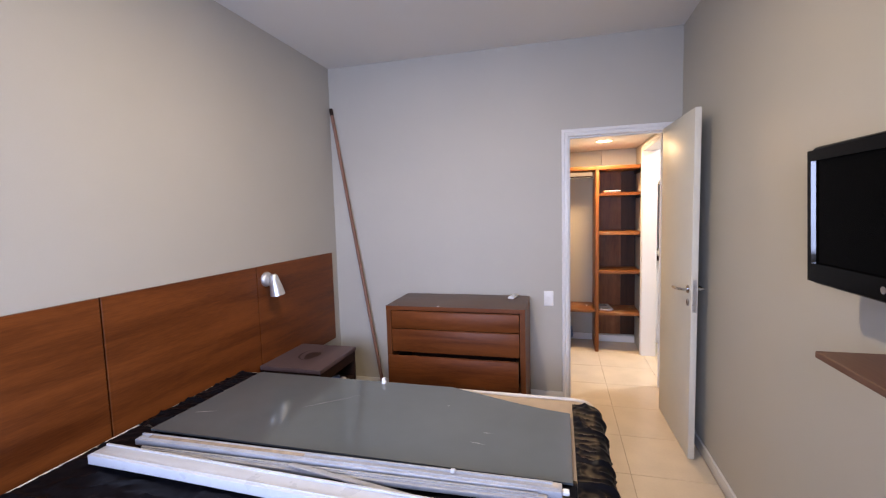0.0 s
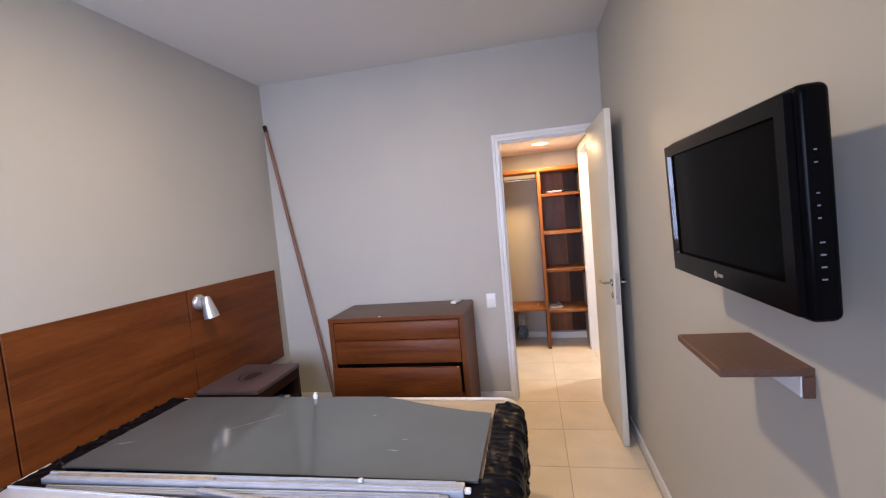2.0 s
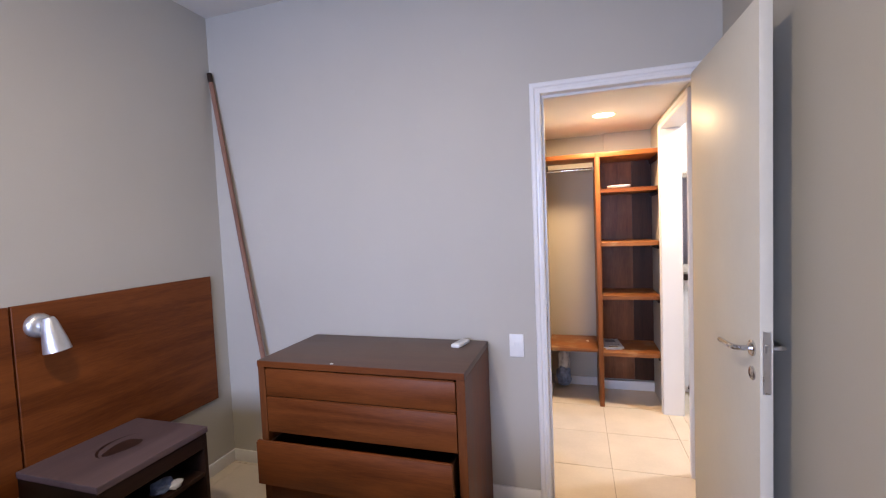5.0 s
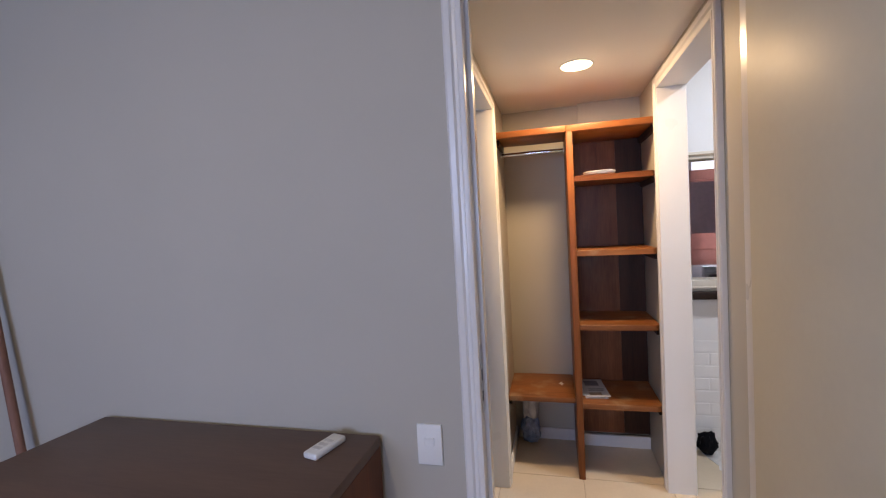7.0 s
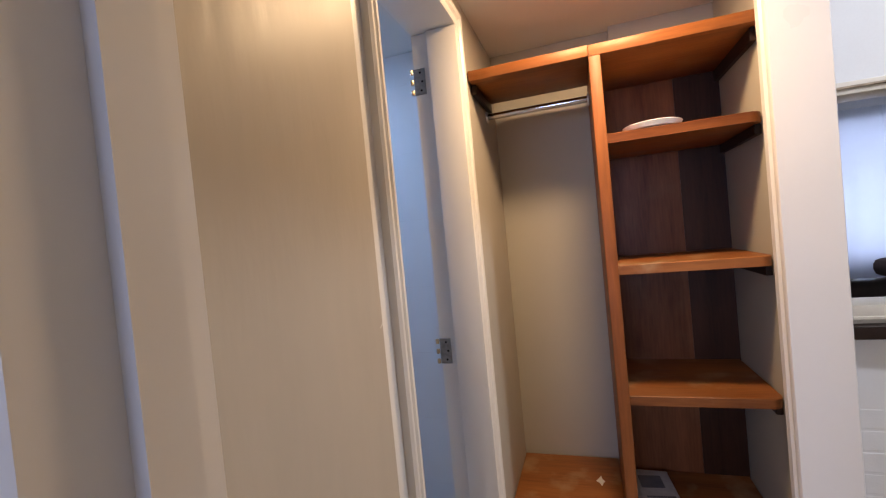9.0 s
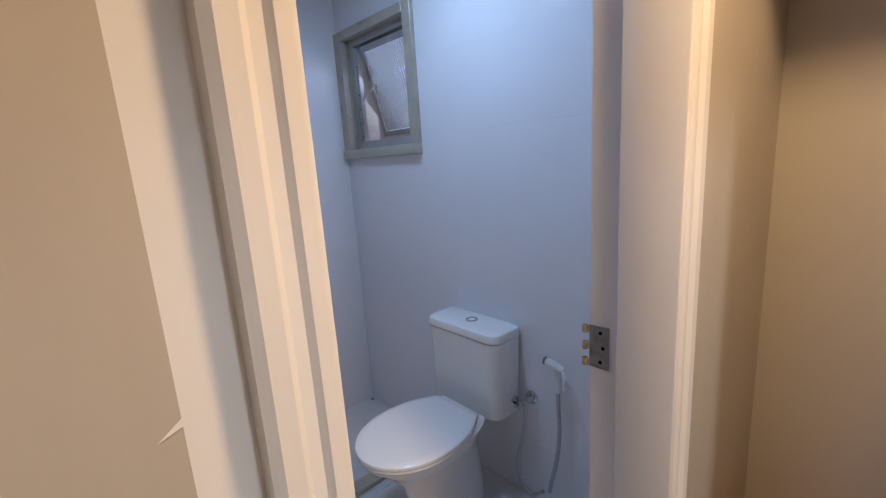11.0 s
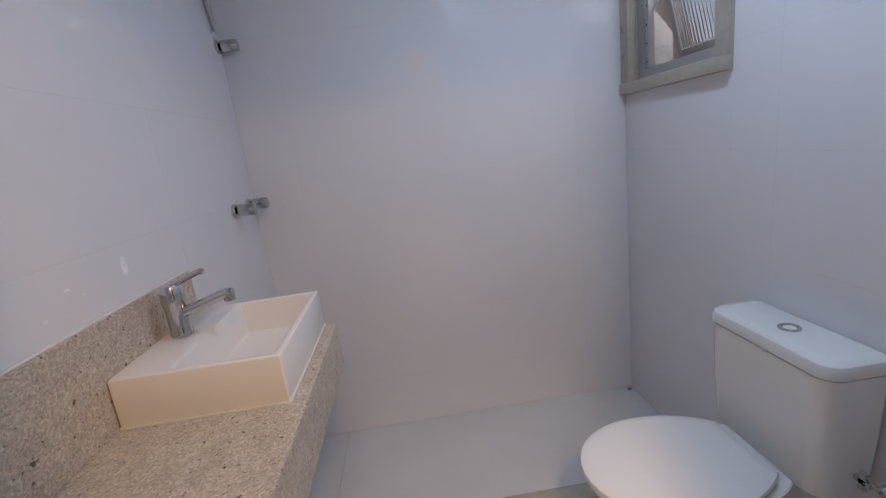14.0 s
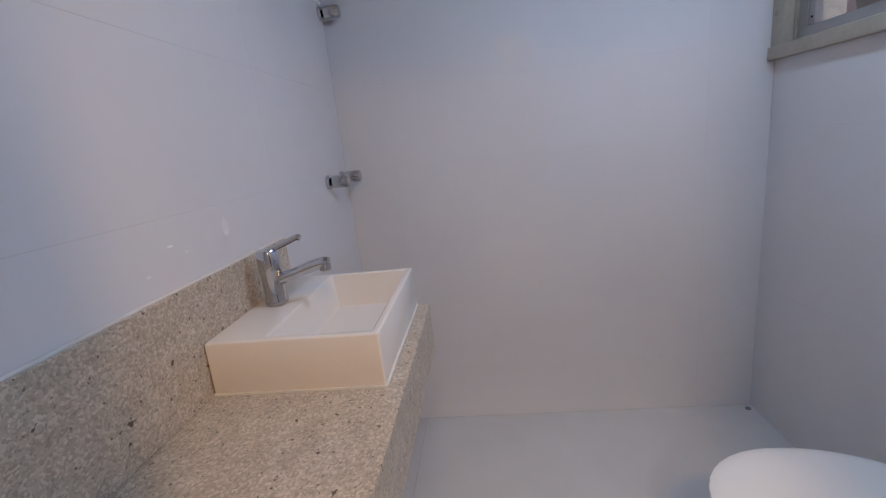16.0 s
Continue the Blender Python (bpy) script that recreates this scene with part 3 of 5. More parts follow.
# headboard of three veneered panels
hb = thing("headboard", "wide mahogany-veneered headboard of joined panels fixed to the wall", "headboard")
for y0, y1 in ((-1.103, -0.122), (-2.108, -1.111), (-3.10, -2.116)):
    part("panel", bm_box(W + 0.004, W + 0.022, y0, y1, 0.46, 1.219, 0.0015, 1), MAHOG_Y, hb)
part("back_board", bm_boxes((W, W + 0.004, -3.09, -0.130, 0.47, 1.208)), DARKWOOD, hb)


def wall_lamp(y):
    t = thing("wall_lamp", "brushed metal reading lamp with a conical shade on the headboard", "wall lamp")
    x0 = W + 0.022
    part("base", bm_lathe([(0.004, 0), (0.050, 0), (0.050, 0.012), (0.044, 0.024), (0.030, 0.032), (0.004, 0.034)], pose(x0, y, 1.128, 0, 90, 0)), LAMPMETAL, t)
    part("switch", bm_lathe([(0.001, 0), (0.008, 0), (0.007, 0.006), (0.001, 0.006)], pose(x0 + 0.030, y + 0.012, 1.102, 0, 90, 0), 14), BLACKPL, t, "black push switch")
    part("arm", bm_tube([(x0 + 0.025, y, 1.13), (x0 + 0.045, y + 0.001, 1.135), (x0 + 0.056, y + 0.003, 1.14)], 0.009), BRUSHED, t)
    part("shade", bm_lathe([(0.008, 0.0), (0.018, -0.002), (0.026, -0.02), (0.032, -0.05), (0.042, -0.10), (0.048, -0.145), (0.045, -0.145), (0.030, -0.06), (0.004, -0.03)],
                           pose(x0 + 0.058, y + 0.006, 1.162, 6, -6, 0)), LAMPMETAL, t, "conical brushed aluminium shade")
    return t


wall_lamp(-1.020)

# nightstand
ns = thing("nightstand", "dark brown open-fronted nightstand with a dusty stained top", "nightstand")
NX0, NX1, NY0, NY1 = -0.618, -0.170, -1.100, -0.602
part("top", bm_box(NX0, NX1, NY0, NY1, 0.540, 0.567, 0.002, 1), NSTOP, ns, "dusty top with a worn round mark")
part("side_panel", bm_box(NX0, NX1 - 0.006, NY0 + 0.004, NY0 + 0.024, 0.0, 0.540, 0.001, 1), DARKWOOD, ns)
part("side_panel", bm_box(NX0, NX1 - 0.006, NY1 - 0.024, NY1 - 0.004, 0.0, 0.540, 0.001, 1), DARKWOOD, ns)
part("back_panel", bm_box(NX0, NX0 + 0.012, NY0 + 0.024, NY1 - 0.024, 0.04, 0.540), DARKWOOD, ns)
part("rail", bm_box(NX1 - 0.026, NX1 - 0.006, NY0 + 0.024, NY1 - 0.024, 0.470, 0.540, 0.001, 1), DARKWOOD, ns)
part("shelf", bm_box(NX0 + 0.012, NX1 - 0.010, NY0 + 0.024, NY1 - 0.024, 0.335, 0.355, 0.001, 1), DARKWOOD, ns)
part("bottom", bm_box(NX0 + 0.012, NX1 - 0.010, NY0 + 0.024, NY1 - 0.024, 0.06, 0.08, 0.001, 1), DARKWOOD, ns)
bm = bmesh.new()
rng = random.Random(4)
N = 40
ring = [(0.075 + 0.010 * math.sin(3 * a) + 0.005 * rng.random(), a) for a in [2 * math.pi * k / N for k in range(N)]]
bm.faces.new([bm.verts.new((-0.385 + 0.62 * r * math.cos(a), -0.845 + 1.0 * r * math.sin(a), 0.5682)) for r, a in ring])
part("stain", bm, STAIN, ns, "brown round stain where the finish wore off")
bm = bmesh.new()
vs = []
for k in range(14):
    a = math.pi * (0.75 + 0.055 * k)
    w = 0.012 * math.sin(math.pi * (k + 0.5) / 14)
    vs.append((0.135 * math.cos(a), 0.125 * math.sin(a), w))
outer = [bm.verts.new((-0.37 + (1 + w * 6) * x * 0.8, -0.82 + (1 + w * 6) * y, 0.5682)) for x, y, w in vs]
inner = [bm.verts.new((-0.37 + (1 - w * 4) * x * 0.8, -0.82 + (1 - w * 4) * y, 0.5682)) for x, y, w in vs]
for k in range(13):
    bm.faces.new((outer[k], outer[k + 1], inner[k + 1], inner[k]))
part("stain", bm, STAIN, ns)
pk = thing("crumpled_packet", "small blue and white crumpled packet in the nightstand", "packet")


def crumple(x, y, z, sx, sy, sz, seed, n=3):
    """A crumpled soft bag: a sphere pushed about by noise."""
    bm = bmesh.new()
    bmesh.ops.create_icosphere(bm, subdivisions=n, radius=1)
    for v in bm.verts:
        d = 1 + 0.35 * noise.noise(v.co * 1.7 + Vector((seed, 0, 0))) + 0.22 * abs(noise.noise(v.co * 4.5 + Vector((0, seed, 0))))
        c = v.co * d
        v.co = Vector((x + c.x * sx, y + c.y * sy, z + max(-0.98, c.z) * sz))
    return bm


part("wrapper", crumple(-0.24, -0.80, 0.383, 0.035, 0.045, 0.028, 3.1), BLUEPACK, pk)
part("tissue", crumple(-0.205, -0.76, 0.373, 0.022, 0.03, 0.018, 7.7), PAPER, pk)

ns.location.y = pk.location.y = -0.04

# chest of drawers
dr = thing("dresser", "reddish-brown wooden chest of drawers with one drawer pulled out", "dresser")
DX0, DX1, DY0, DY1 = 0.030, 1.066, -0.518, -0.016
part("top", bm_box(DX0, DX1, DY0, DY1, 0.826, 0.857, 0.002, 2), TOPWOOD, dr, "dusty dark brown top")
part("top_edge", bm_box(DX0, DX1, DY0 - 0.003, DY0 + 0.001, 0.826, 0.855, 0.001, 1), MAHOG_X, dr)
part("side_panel", bm_box(DX0, DX0 + 0.038, DY0 + 0.002, DY1, 0.0, 0.826, 0.001, 1), MAHOG_Z, dr)
part("side_panel", bm_box(DX1 - 0.038, DX1, DY0 + 0.002, DY1, 0.0, 0.826, 0.001, 1), MAHOG_Z, dr)
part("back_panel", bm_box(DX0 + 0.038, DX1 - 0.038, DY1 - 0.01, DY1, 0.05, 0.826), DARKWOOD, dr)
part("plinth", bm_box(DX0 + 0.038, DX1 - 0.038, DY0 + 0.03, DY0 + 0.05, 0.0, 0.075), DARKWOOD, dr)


def drawer(z0, z1, pull):
    f0 = DY0 - pull
    a, b = DX0 + 0.042, DX1 - 0.042
    d = part("drawer", bm_box(a, b, f0, f0 + 0.022, z0, z1, 0.003, 2), MAHOG_X, dr)
    part("drawer_lip", bm_box(a + 0.004, b - 0.004, f0 + 0.002, f0 + 0.016, z1 - 0.003, z1 + 0.007, 0.002, 1), MAHOG_X, d)
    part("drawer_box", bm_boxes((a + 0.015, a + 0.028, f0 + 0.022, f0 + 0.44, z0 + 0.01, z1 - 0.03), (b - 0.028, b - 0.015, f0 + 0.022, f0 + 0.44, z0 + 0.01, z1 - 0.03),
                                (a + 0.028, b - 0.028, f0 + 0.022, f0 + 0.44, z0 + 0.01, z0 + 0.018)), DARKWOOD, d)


drawer(0.686, 0.812, 0.0)
drawer(0.508, 0.674, 0.0)
drawer(0.298, 0.500, 0.088)
drawer(0.085, 0.288, 0.004)
rc = thing("remote_control", "white plastic remote control lying on the dresser", "remote control")
bm = bm_box(-0.024, 0.024, -0.060, 0.060, 0, 0.018, 0.006, 3)
bmesh.ops.transform(bm, matrix=pose(0.945, -0.115, 0.8575, 0, 0, -14), verts=bm.verts)
part("body", bm, WHITEPL, rc)
for k in range(3):
    bm = bm_box(-0.014, 0.014, -0.035 + 0.022 * k, -0.022 + 0.022 * k, 0.018, 0.0195, 0.0005, 1)
    bmesh.ops.transform(bm, matrix=pose(0.945, -0.115, 0.8575, 0, 0, -14), verts=bm.verts)
    part("button", bm, PAPER, rc)
single("paint_chip", bm_box(0.43, 0.445, -0.513, -0.507, 0.857, 0.861, 0.001, 1), WHITEPL, "tiny white paint chip on the dresser's edge", "paint chip")

sw = thing("light_switch", "white plastic light switch plate on the wall", "light switch")
part("plate", bm_box(1.178, 1.252, -0.010, 0, 0.777, 0.896, 0.003, 2), WHITEPL, sw)
part("rocker", bm_box(1.200, 1.230, -0.014, -0.010, 0.835, 0.858, 0.0015, 1), WHITEPL, sw)

# long pole leaning in the corner
pole = thing("wooden_pole", "long thin reddish wooden pole leaning in the corner", "pole")
p0, p1 = Vector((-0.205, -0.075, 0.0)), Vector((-0.622, -0.022, 2.468))
d = p1 - p0
part("shaft", bm_lathe([(0.013, 0.0), (0.0145, 0.01), (0.0145, d.length - 0.06), (0.013, d.length - 0.055)], Matrix.Translation(p0) @ d.to_track_quat("Z", "Y").to_matrix().to_4x4(), 14), POLEWOOD, pole)
part("end_cap", bm_lathe([(0.015, d.length - 0.058), (0.016, d.length - 0.02), (0.015, d.length)], Matrix.Translation(p0) @ d.to_track_quat("Z", "Y").to_matrix().to_4x4(), 14), DARKWOOD, pole, "dark end cap")

# television on its wall mount
tv = thing("television", "black flat television tilted on a wall mount", "television")
TVY0, TVY1, TVZ0, TVZ1 = -2.648, -1.972, 1.303, 1.708


def tilt(bm):
    c = Matrix.Translation((2.03, 0, 1.505))
    bmesh.ops.transform(bm, matrix=Matrix.Translation((0.018, 0, 0)) @ c @ Matrix.Rotation(radians(-2.2), 4, "Y") @ c.inverted(), verts=bm.verts)
    return bm


part("housing", tilt(bm_box(2.002, 2.056, TVY0, TVY1, TVZ0, TVZ1, 0.016, 5)), BLACKPL, tv)
part("bezel", tilt(bm_boxes((1.9900, 2.0045, TVY0 + 0.012, TVY0 + 0.045, TVZ0 + 0.012, TVZ1 - 0.012), (1.9900, 2.0045, TVY1 - 0.030, TVY1 - 0.012, TVZ0 + 0.012, TVZ1 - 0.012),
                            (1.9900, 2.0045, TVY0 + 0.045, TVY1 - 0.030, TVZ1 - 0.042, TVZ1 - 0.012), (1.9900, 2.0045, TVY0 + 0.045, TVY1 - 0.030, TVZ0 + 0.012, TVZ0 + 0.066))), BLACKPL, tv)
BEZEL = mat("polished_black_bezel", (0.004, 0.004, 0.005), 0.06, vary=0.05, scale=4, bump=0.0, rough_vary=0.01, spec=0.8)
bm = bm_loft([[(2.0004, TVY1 - 0.0350, z), (1.9902, TVY1 - 0.0303, z), (2.0004, TVY1 - 0.0303, z)] for z in (TVZ0 + 0.066, TVZ1 - 0.042)])
part("bezel_chamfer", tilt(bm), BEZEL, tv, "polished inner edge of the frame")
part("screen", tilt(bm_boxes((2.0005, 2.0042, TVY0 + 0.045, TVY1 - 0.030, TVZ0 + 0.066, TVZ1 - 0.042))), SCREEN, tv, "dark switched-off screen")
part("badge", tilt(bm_lathe([(0.001, 0), (0.009, 0), (0.009, 0.0008), (0.001, 0.0008)], pose(1.9898, -2.30, TVZ0 + 0.038, 0, -90, 0), 18)), BRUSHED, tv, "small plain silver badge")
part("badge_bar", tilt(bm_boxes((1.9890, 1.9899, -2.340, -2.314, TVZ0 + 0.034, TVZ0 + 0.042))), BRUSHED, tv)
for k in range(9):
    z = TVZ0 + 0.075 + 0.021 * k + (0.02 if k > 3 else 0) + (0.03 if k > 6 else 0)
    part("side_button", tilt(bm_box(2.022, 2.030 if k < 4 else 2.027, TVY0 - 0.0015, TVY0 + 0.002, z, z + 0.0028, 0.0005, 1)), GREYPL, tv)
part("mount_plate", bm_box(2.147, E, -2.42, -2.20, 1.40, 1.60, 0.002, 1), BLACKPL, tv)
part("mount_arm", bm_box(2.064, 2.148, -2.34, -2.28, 1.46, 1.54, 0.004, 1), BLACKPL, tv)

ws = thing("wall_shelf", "small brown wooden wall shelf under the television", "shelf")
part("board", bm_box(1.966, E, -2.425, -2.140, 1.124, 1.143, 0.002, 1), SHELFWOOD, ws)
part("wall_cleat", bm_box(2.131, E, -2.425, -2.140, 1.074, 1.124, 0.0015, 1), SHELFWOOD, ws)
br = part("cleat_facing", bm_box(2.127, 2.131, -2.421, -2.150, 1.076, 1.1235, 0.001, 1), WHITEPL, ws, "white facing strip of the cleat")
part("screw", bm_lathe([(0.004, 0), (0.004, 0.002), (0.001, 0.002)], pose(2.127, -2.36, 1.112, 0, -90, 0), 12), BRUSHED, br)

# bed: base, mattress, black wrapping
bed = thing("bed", "double bed base with a beige mattress half wrapped in black plastic", "bed")
BX0, BX1, BY0, BY1, BZ = -0.575, 1.468, -2.95, -1.360, 0.618
part("base", bm_box(BX0 + 0.02, BX1 - 0.03, BY0 + 0.02, BY1 - 0.03, 0.10, 0.36, 0.02, 3), DARKWOOD, bed)
for x in (BX0 + 0.12, BX1 - 0.14):
    for y in (BY0 + 0.12, BY1 - 0.14):
        part("leg", bm_lathe([(0.024, 0), (0.03, 0.10)], pose(x, y, 0), 16), DARKWOOD, bed)


def rounded_slab(x0, x1, y0, y1, z0, z1, rc=0.10, re=0.035, lumps=0.004, inset=0.0):
    """A soft slab with rounded plan corners and rolled edges."""
    sections = []
    rows = [(z0, re), (z0 + re * 0.3, re * 0.3), (z0 + re, 0), (z1 - re, 0), (z1 - re * 0.3, re * 0.3), (z1, re)]
    for z, ins in rows:
        ring = []
        for cx, cy, a0 in ((x1 - rc, y1 - rc, 0), (x0 + rc, y1 - rc, 90), (x0 + rc, y0 + rc, 180), (x1 - rc, y0 + rc, 270)):
            for k in range(9):
                a = radians(a0 + 90 * k / 8)
                r = rc - ins
                ring.append((cx + r * math.cos(a), cy + r * math.sin(a), z))
        sections.append(ring)
    return bm_loft(sections)


part("mattress", rounded_slab(BX0 + 0.012, BX1 - 0.012, BY0 + 0.012, BY1 - 0.008, 0.36, BZ), TICKING, bed, "beige ticking mattress")
for z in (BZ - 0.004, 0.372):
    pts = []
    rc = 0.10
    for cx, cy, a0 in ((BX1 - 0.016 - rc, BY1 - 0.012 - rc, 0), (BX0 + 0.016 + rc, BY1 - 0.012 - rc, 90), (BX0 + 0.016 + rc, BY0 + 0.016 + rc, 180), (BX1 - 0.016 - rc, BY0 + 0.016 + rc, 270)):
        pts += [(cx + (rc - 0.004) * math.cos(radians(a0 + 30 * k)), cy + (rc - 0.004) * math.sin(radians(a0 + 30 * k)), z) for k in range(4)]
    part("piping", bm_tube(pts + [pts[0]], 0.009, 8), PIPING, bed, "off-white piping")


def film_sheet(u0, u1, v0, v1, nu, nv, place, seed, depth, lift=0.004):
    """A wrinkled plastic sheet; place(u, v) gives point and normal."""
    bm = bmesh.new()
    g = []
    for i in range(nu + 1):
        row = []
        for j in range(nv + 1):
            u, v = u0 + (u1 - u0) * i / nu, v0 + (v1 - v0) * j / nv
            p, nrm = place(u, v)
            q = Vector(p)
            a = 1 - min(1, 3.0 * abs(noise.noise(Vector((q.x * 6, q.y * 11, q.z * 7 + seed)))))
            b = 1 - min(1, 3.0 * abs(noise.noise(Vector((q.x * 14 + 5, q.y * 24, q.z * 13 + seed)))))
            h = a ** 2 + 0.5 * b ** 2
            row.append(bm.verts.new(q + Vector(nrm) * (lift + depth * h)))
        g.append(row)
    for i in range(nu):
        for j in range(nv):
            bm.faces.new((g[i][j], g[i + 1][j], g[i + 1][j + 1], g[i][j + 1]))
    return bm


def over_foot(u, v):
    """Wrap over the foot end: u along y, v from the top inwards and down the end face."""
    y = u
    edge = BX1 - 0.006
    if v < 0.10:
        return (edge - 0.035 - (0.10 - v), y, BZ + 0.002), (0, 0, 1)
    if v < 0.16:
        a = (v - 0.10) / 0.06 * math.pi / 2
        return (edge - 0.035 + 0.035 * math.sin(a), y, BZ + 0.002 - 0.035 + 0.035 * math.cos(a)), (math.sin(a), 0, math.cos(a))
    return (edge, y, BZ - 0.033 - (v - 0.16)), (1, 0, 0)


part("plastic_wrap", film_sheet(BY0 + 0.06, BY1 - 0.12, 0.022, 0.42, 170, 60, over_foot, 2.0, 0.012, 0.014), FILM, bed, "wrinkled black plastic over the foot end")


def over_top(u, v):
    return (u, v, BZ + 0.001), (0, 0, 1)


part("plastic_wrap", film_sheet(BX0 + 0.03, BX1 - 0.12, BY0 + 0.03, -2.052, 120, 60, over_top, 5.0, 0.010), FILM, bed, "wrinkled black plastic across the mattress")
part("plastic_wrap", film_sheet(BX0 + 0.02, -0.36, -2.052, BY1 - 0.02, 24, 60, over_top, 9.0, 0.012), FILM, bed, "black plastic along the head end")

# grey glass sheet on the mattress
def pane_prism():
    """Flat sheet with one corner cut along a bowed line."""
    plan = [(-0.43, -2.092), (1.335, -2.092), (1.338, -1.585), (1.22, -1.562), (1.08, -1.520), (0.93, -1.465), (0.76, -1.404), (-0.40, -1.404)]
    bm = bm_loft([[(x, y, 0.6335) for x, y in plan], [(x, y, 0.6415) for x, y in plan]])
    return bm


sheet = thing("glass_sheet", "large dark grey glass sheet lying on the mattress", "glass sheet")
part("pane", pane_prism(), PANEGREY, sheet)
SCRATCH = mat("pale_scuff", (0.26, 0.27, 0.29), 0.5, vary=0.3, scale=60, bump=0.0)
for ax, ay, bx, by, w in ((0.10, -1.78, 0.326, -1.593, 0.004), (-0.366, -1.918, -0.268, -1.886, 0.005), (0.948, -1.909, 1.012, -1.917, 0.004), (0.78, -1.62, 0.80, -1.615, 0.004), (0.985, -1.83, 1.03, -1.825, 0.003)):
    d = Vector((bx - ax, by - ay, 0))
    nrm = Vector((-d.y, d.x, 0)).normalized() * w
    a, b = Vector((ax, ay, 0.6417)), Vector((bx, by, 0.6417))
    bm = bmesh.new()
    bm.faces.new([bm.verts.new(p) for p in (a, a + d * 0.4 - nrm * 0.5, b, a + d * 0.55 + nrm * 0.5)])
    part("scuff", bm, SCRATCH, sheet, "pale dusty scuff on the glass")
clip = single("plastic_clip", bm_lathe([(0.004, 0), (0.016, 0.0), (0.0165, 0.02), (0.013, 0.03), (0.012, 0.04), (0.003, 0.042)], pose(0.385, -1.424, 0.6416) @ Matrix.Scale(0.75, 4), 18), WHITEPL,
              "small white plastic cap standing on the glass edge", "plastic cap")


def bar(name, p, q, w, h, label, dirty=False, groove=True, paint=BARWHITE):
    """A long extruded profile lying flat from p to q."""
    t = thing(name, label, "metal bar", "old white bars on the bed")
    p, q = Vector(p), Vector(q)
    ln = (q - p).length
    m = Matrix.Translation(p) @ Matrix.Rotation(math.atan2(q.y - p.y, q.x - p.x), 4, "Z")
    bm = bm_box(0, ln, -w / 2, w / 2, 0, h, 0.003, 2)
    bmesh.ops.subdivide_edges(bm, edges=[e for e in bm.edges if abs(e.verts[0].co.x - e.verts[1].co.x) > ln * 0.5], cuts=12)
    for v in bm.verts:
        v.co.z += 0.002 * math.sin(v.co.x * 4.1)
    bmesh.ops.transform(bm, matrix=m, verts=bm.verts)
    part("profile", bm, paint, t)
    if groove:
        bm = bm_boxes((0.01, ln - 0.01, -w / 2 + 0.012, -w / 2 + 0.018, h - 0.001, h + 0.0035), (0.0, ln - 0.03, w / 2 - 0.014, w / 2 - 0.006, h - 0.001, h + 0.006))
        bmesh.ops.transform(bm, matrix=m, verts=bm.verts)
        part("ridge", bm, paint, t)
    if dirty:
        bm = bm_boxes((0.05, ln * 0.45, -0.008, 0.012, h + 0.0008, h + 0.0042))
        bmesh.ops.transform(bm, matrix=m, verts=bm.verts)
        part("old_sealant", bm, BARDIRT, t, "grimy sealant strip")
        bm = bm_box(ln, ln + 0.022, -0.012, 0.010, 0.004, h - 0.006, 0.003, 1)
        bmesh.ops.transform(bm, matrix=m, verts=bm.verts)
        part("end_plug", bm, WHITEPL, t)
    return t


bar("white_bar", (-0.375, -2.186, 0.640), (1.300, -2.158, 0.640), 0.050, 0.024, "long chipped white metal bar lying on the bed", dirty=True)
bar("white_bar", (-0.30, -2.250, 0.640), (1.255, -2.206, 0.640), 0.034, 0.016, "thin chipped white metal bar lying on the bed")
bar("white_bar", (-0.42, -2.318, 0.640), (1.22, -2.363, 0.640), 0.085, 0.036, "wide clean white metal bar lying on the bed", paint=BARCLEAN)
bar("grey_bar", (0.36, -2.230, 0.6585), (1.02, -2.333, 0.672), 0.022, 0.008, "narrow grey strip lying across the bars", groove=False)
single("small_clip", bm_box(0.935, 0.951, -2.166, -2.152, 0.6685, 0.680, 0.002, 1), PAPER, "small white plastic clip on the bar", "clip")

# ---------------- closet ----------------
cl = thing("closet_shelving", "built-in orange-brown wooden closet shelving in the hall niche", "closet")
part("top_shelf", bm_box(1.6705, HR - 0.004, 1.305, 1.722, 1.940, 1.975, 0.003, 2), CLOSET_X, cl)
part("top_shelf", bm_box(HL + 0.003, 1.670, 1.302, 1.602, 1.940, 1.975, 0.003, 2), CLOSET_X, cl, "shallower board over the clothes rod")
part("divider", bm_box(1.670, 1.705, 1.305, 1.725, 0.0, 1.940, 0.002, 2), CLOSET_Z, cl)
part("back_panel", bm_boxes((1.705, HR - 0.002, 1.716, 1.724, 0.09, 1.94)), PLYWOOD, cl, "dark scuffed plywood back")
part("back_strip", bm_boxes((1.972, HR - 0.003, 1.713, 1.716, 0.092, 1.94)), PLYDARK, cl, "darker plywood strip")
part("back_baseboard", bm_box(1.705, HR - 0.002, 1.704, 1.722, 0.0, 0.075, 0.002, 1), TRIM, cl, "white baseboard behind the shelves")


def shelf(x0, x1, y0, z, material, corner=0.035):
    """A board with one rounded front corner."""
    ring = [(x0, 1.714), (x0, y0)]
    for k in range(7):
        a = radians(-90 + 90 * k / 6)
        ring.append((x1 - corner + corner * math.cos(a), y0 + corner + corner * math.sin(a)))
    ring.append((x1, 1.714))
    return bm_loft([[(x, y, z - 0.030) for x, y in ring], [(x, y, z - 0.002) for x, y in ring], [(x + (0.002 if x < x0 + 0.01 else -0.002), y + (0.002 if y < 1.7 else 0), z) for x, y in ring]])


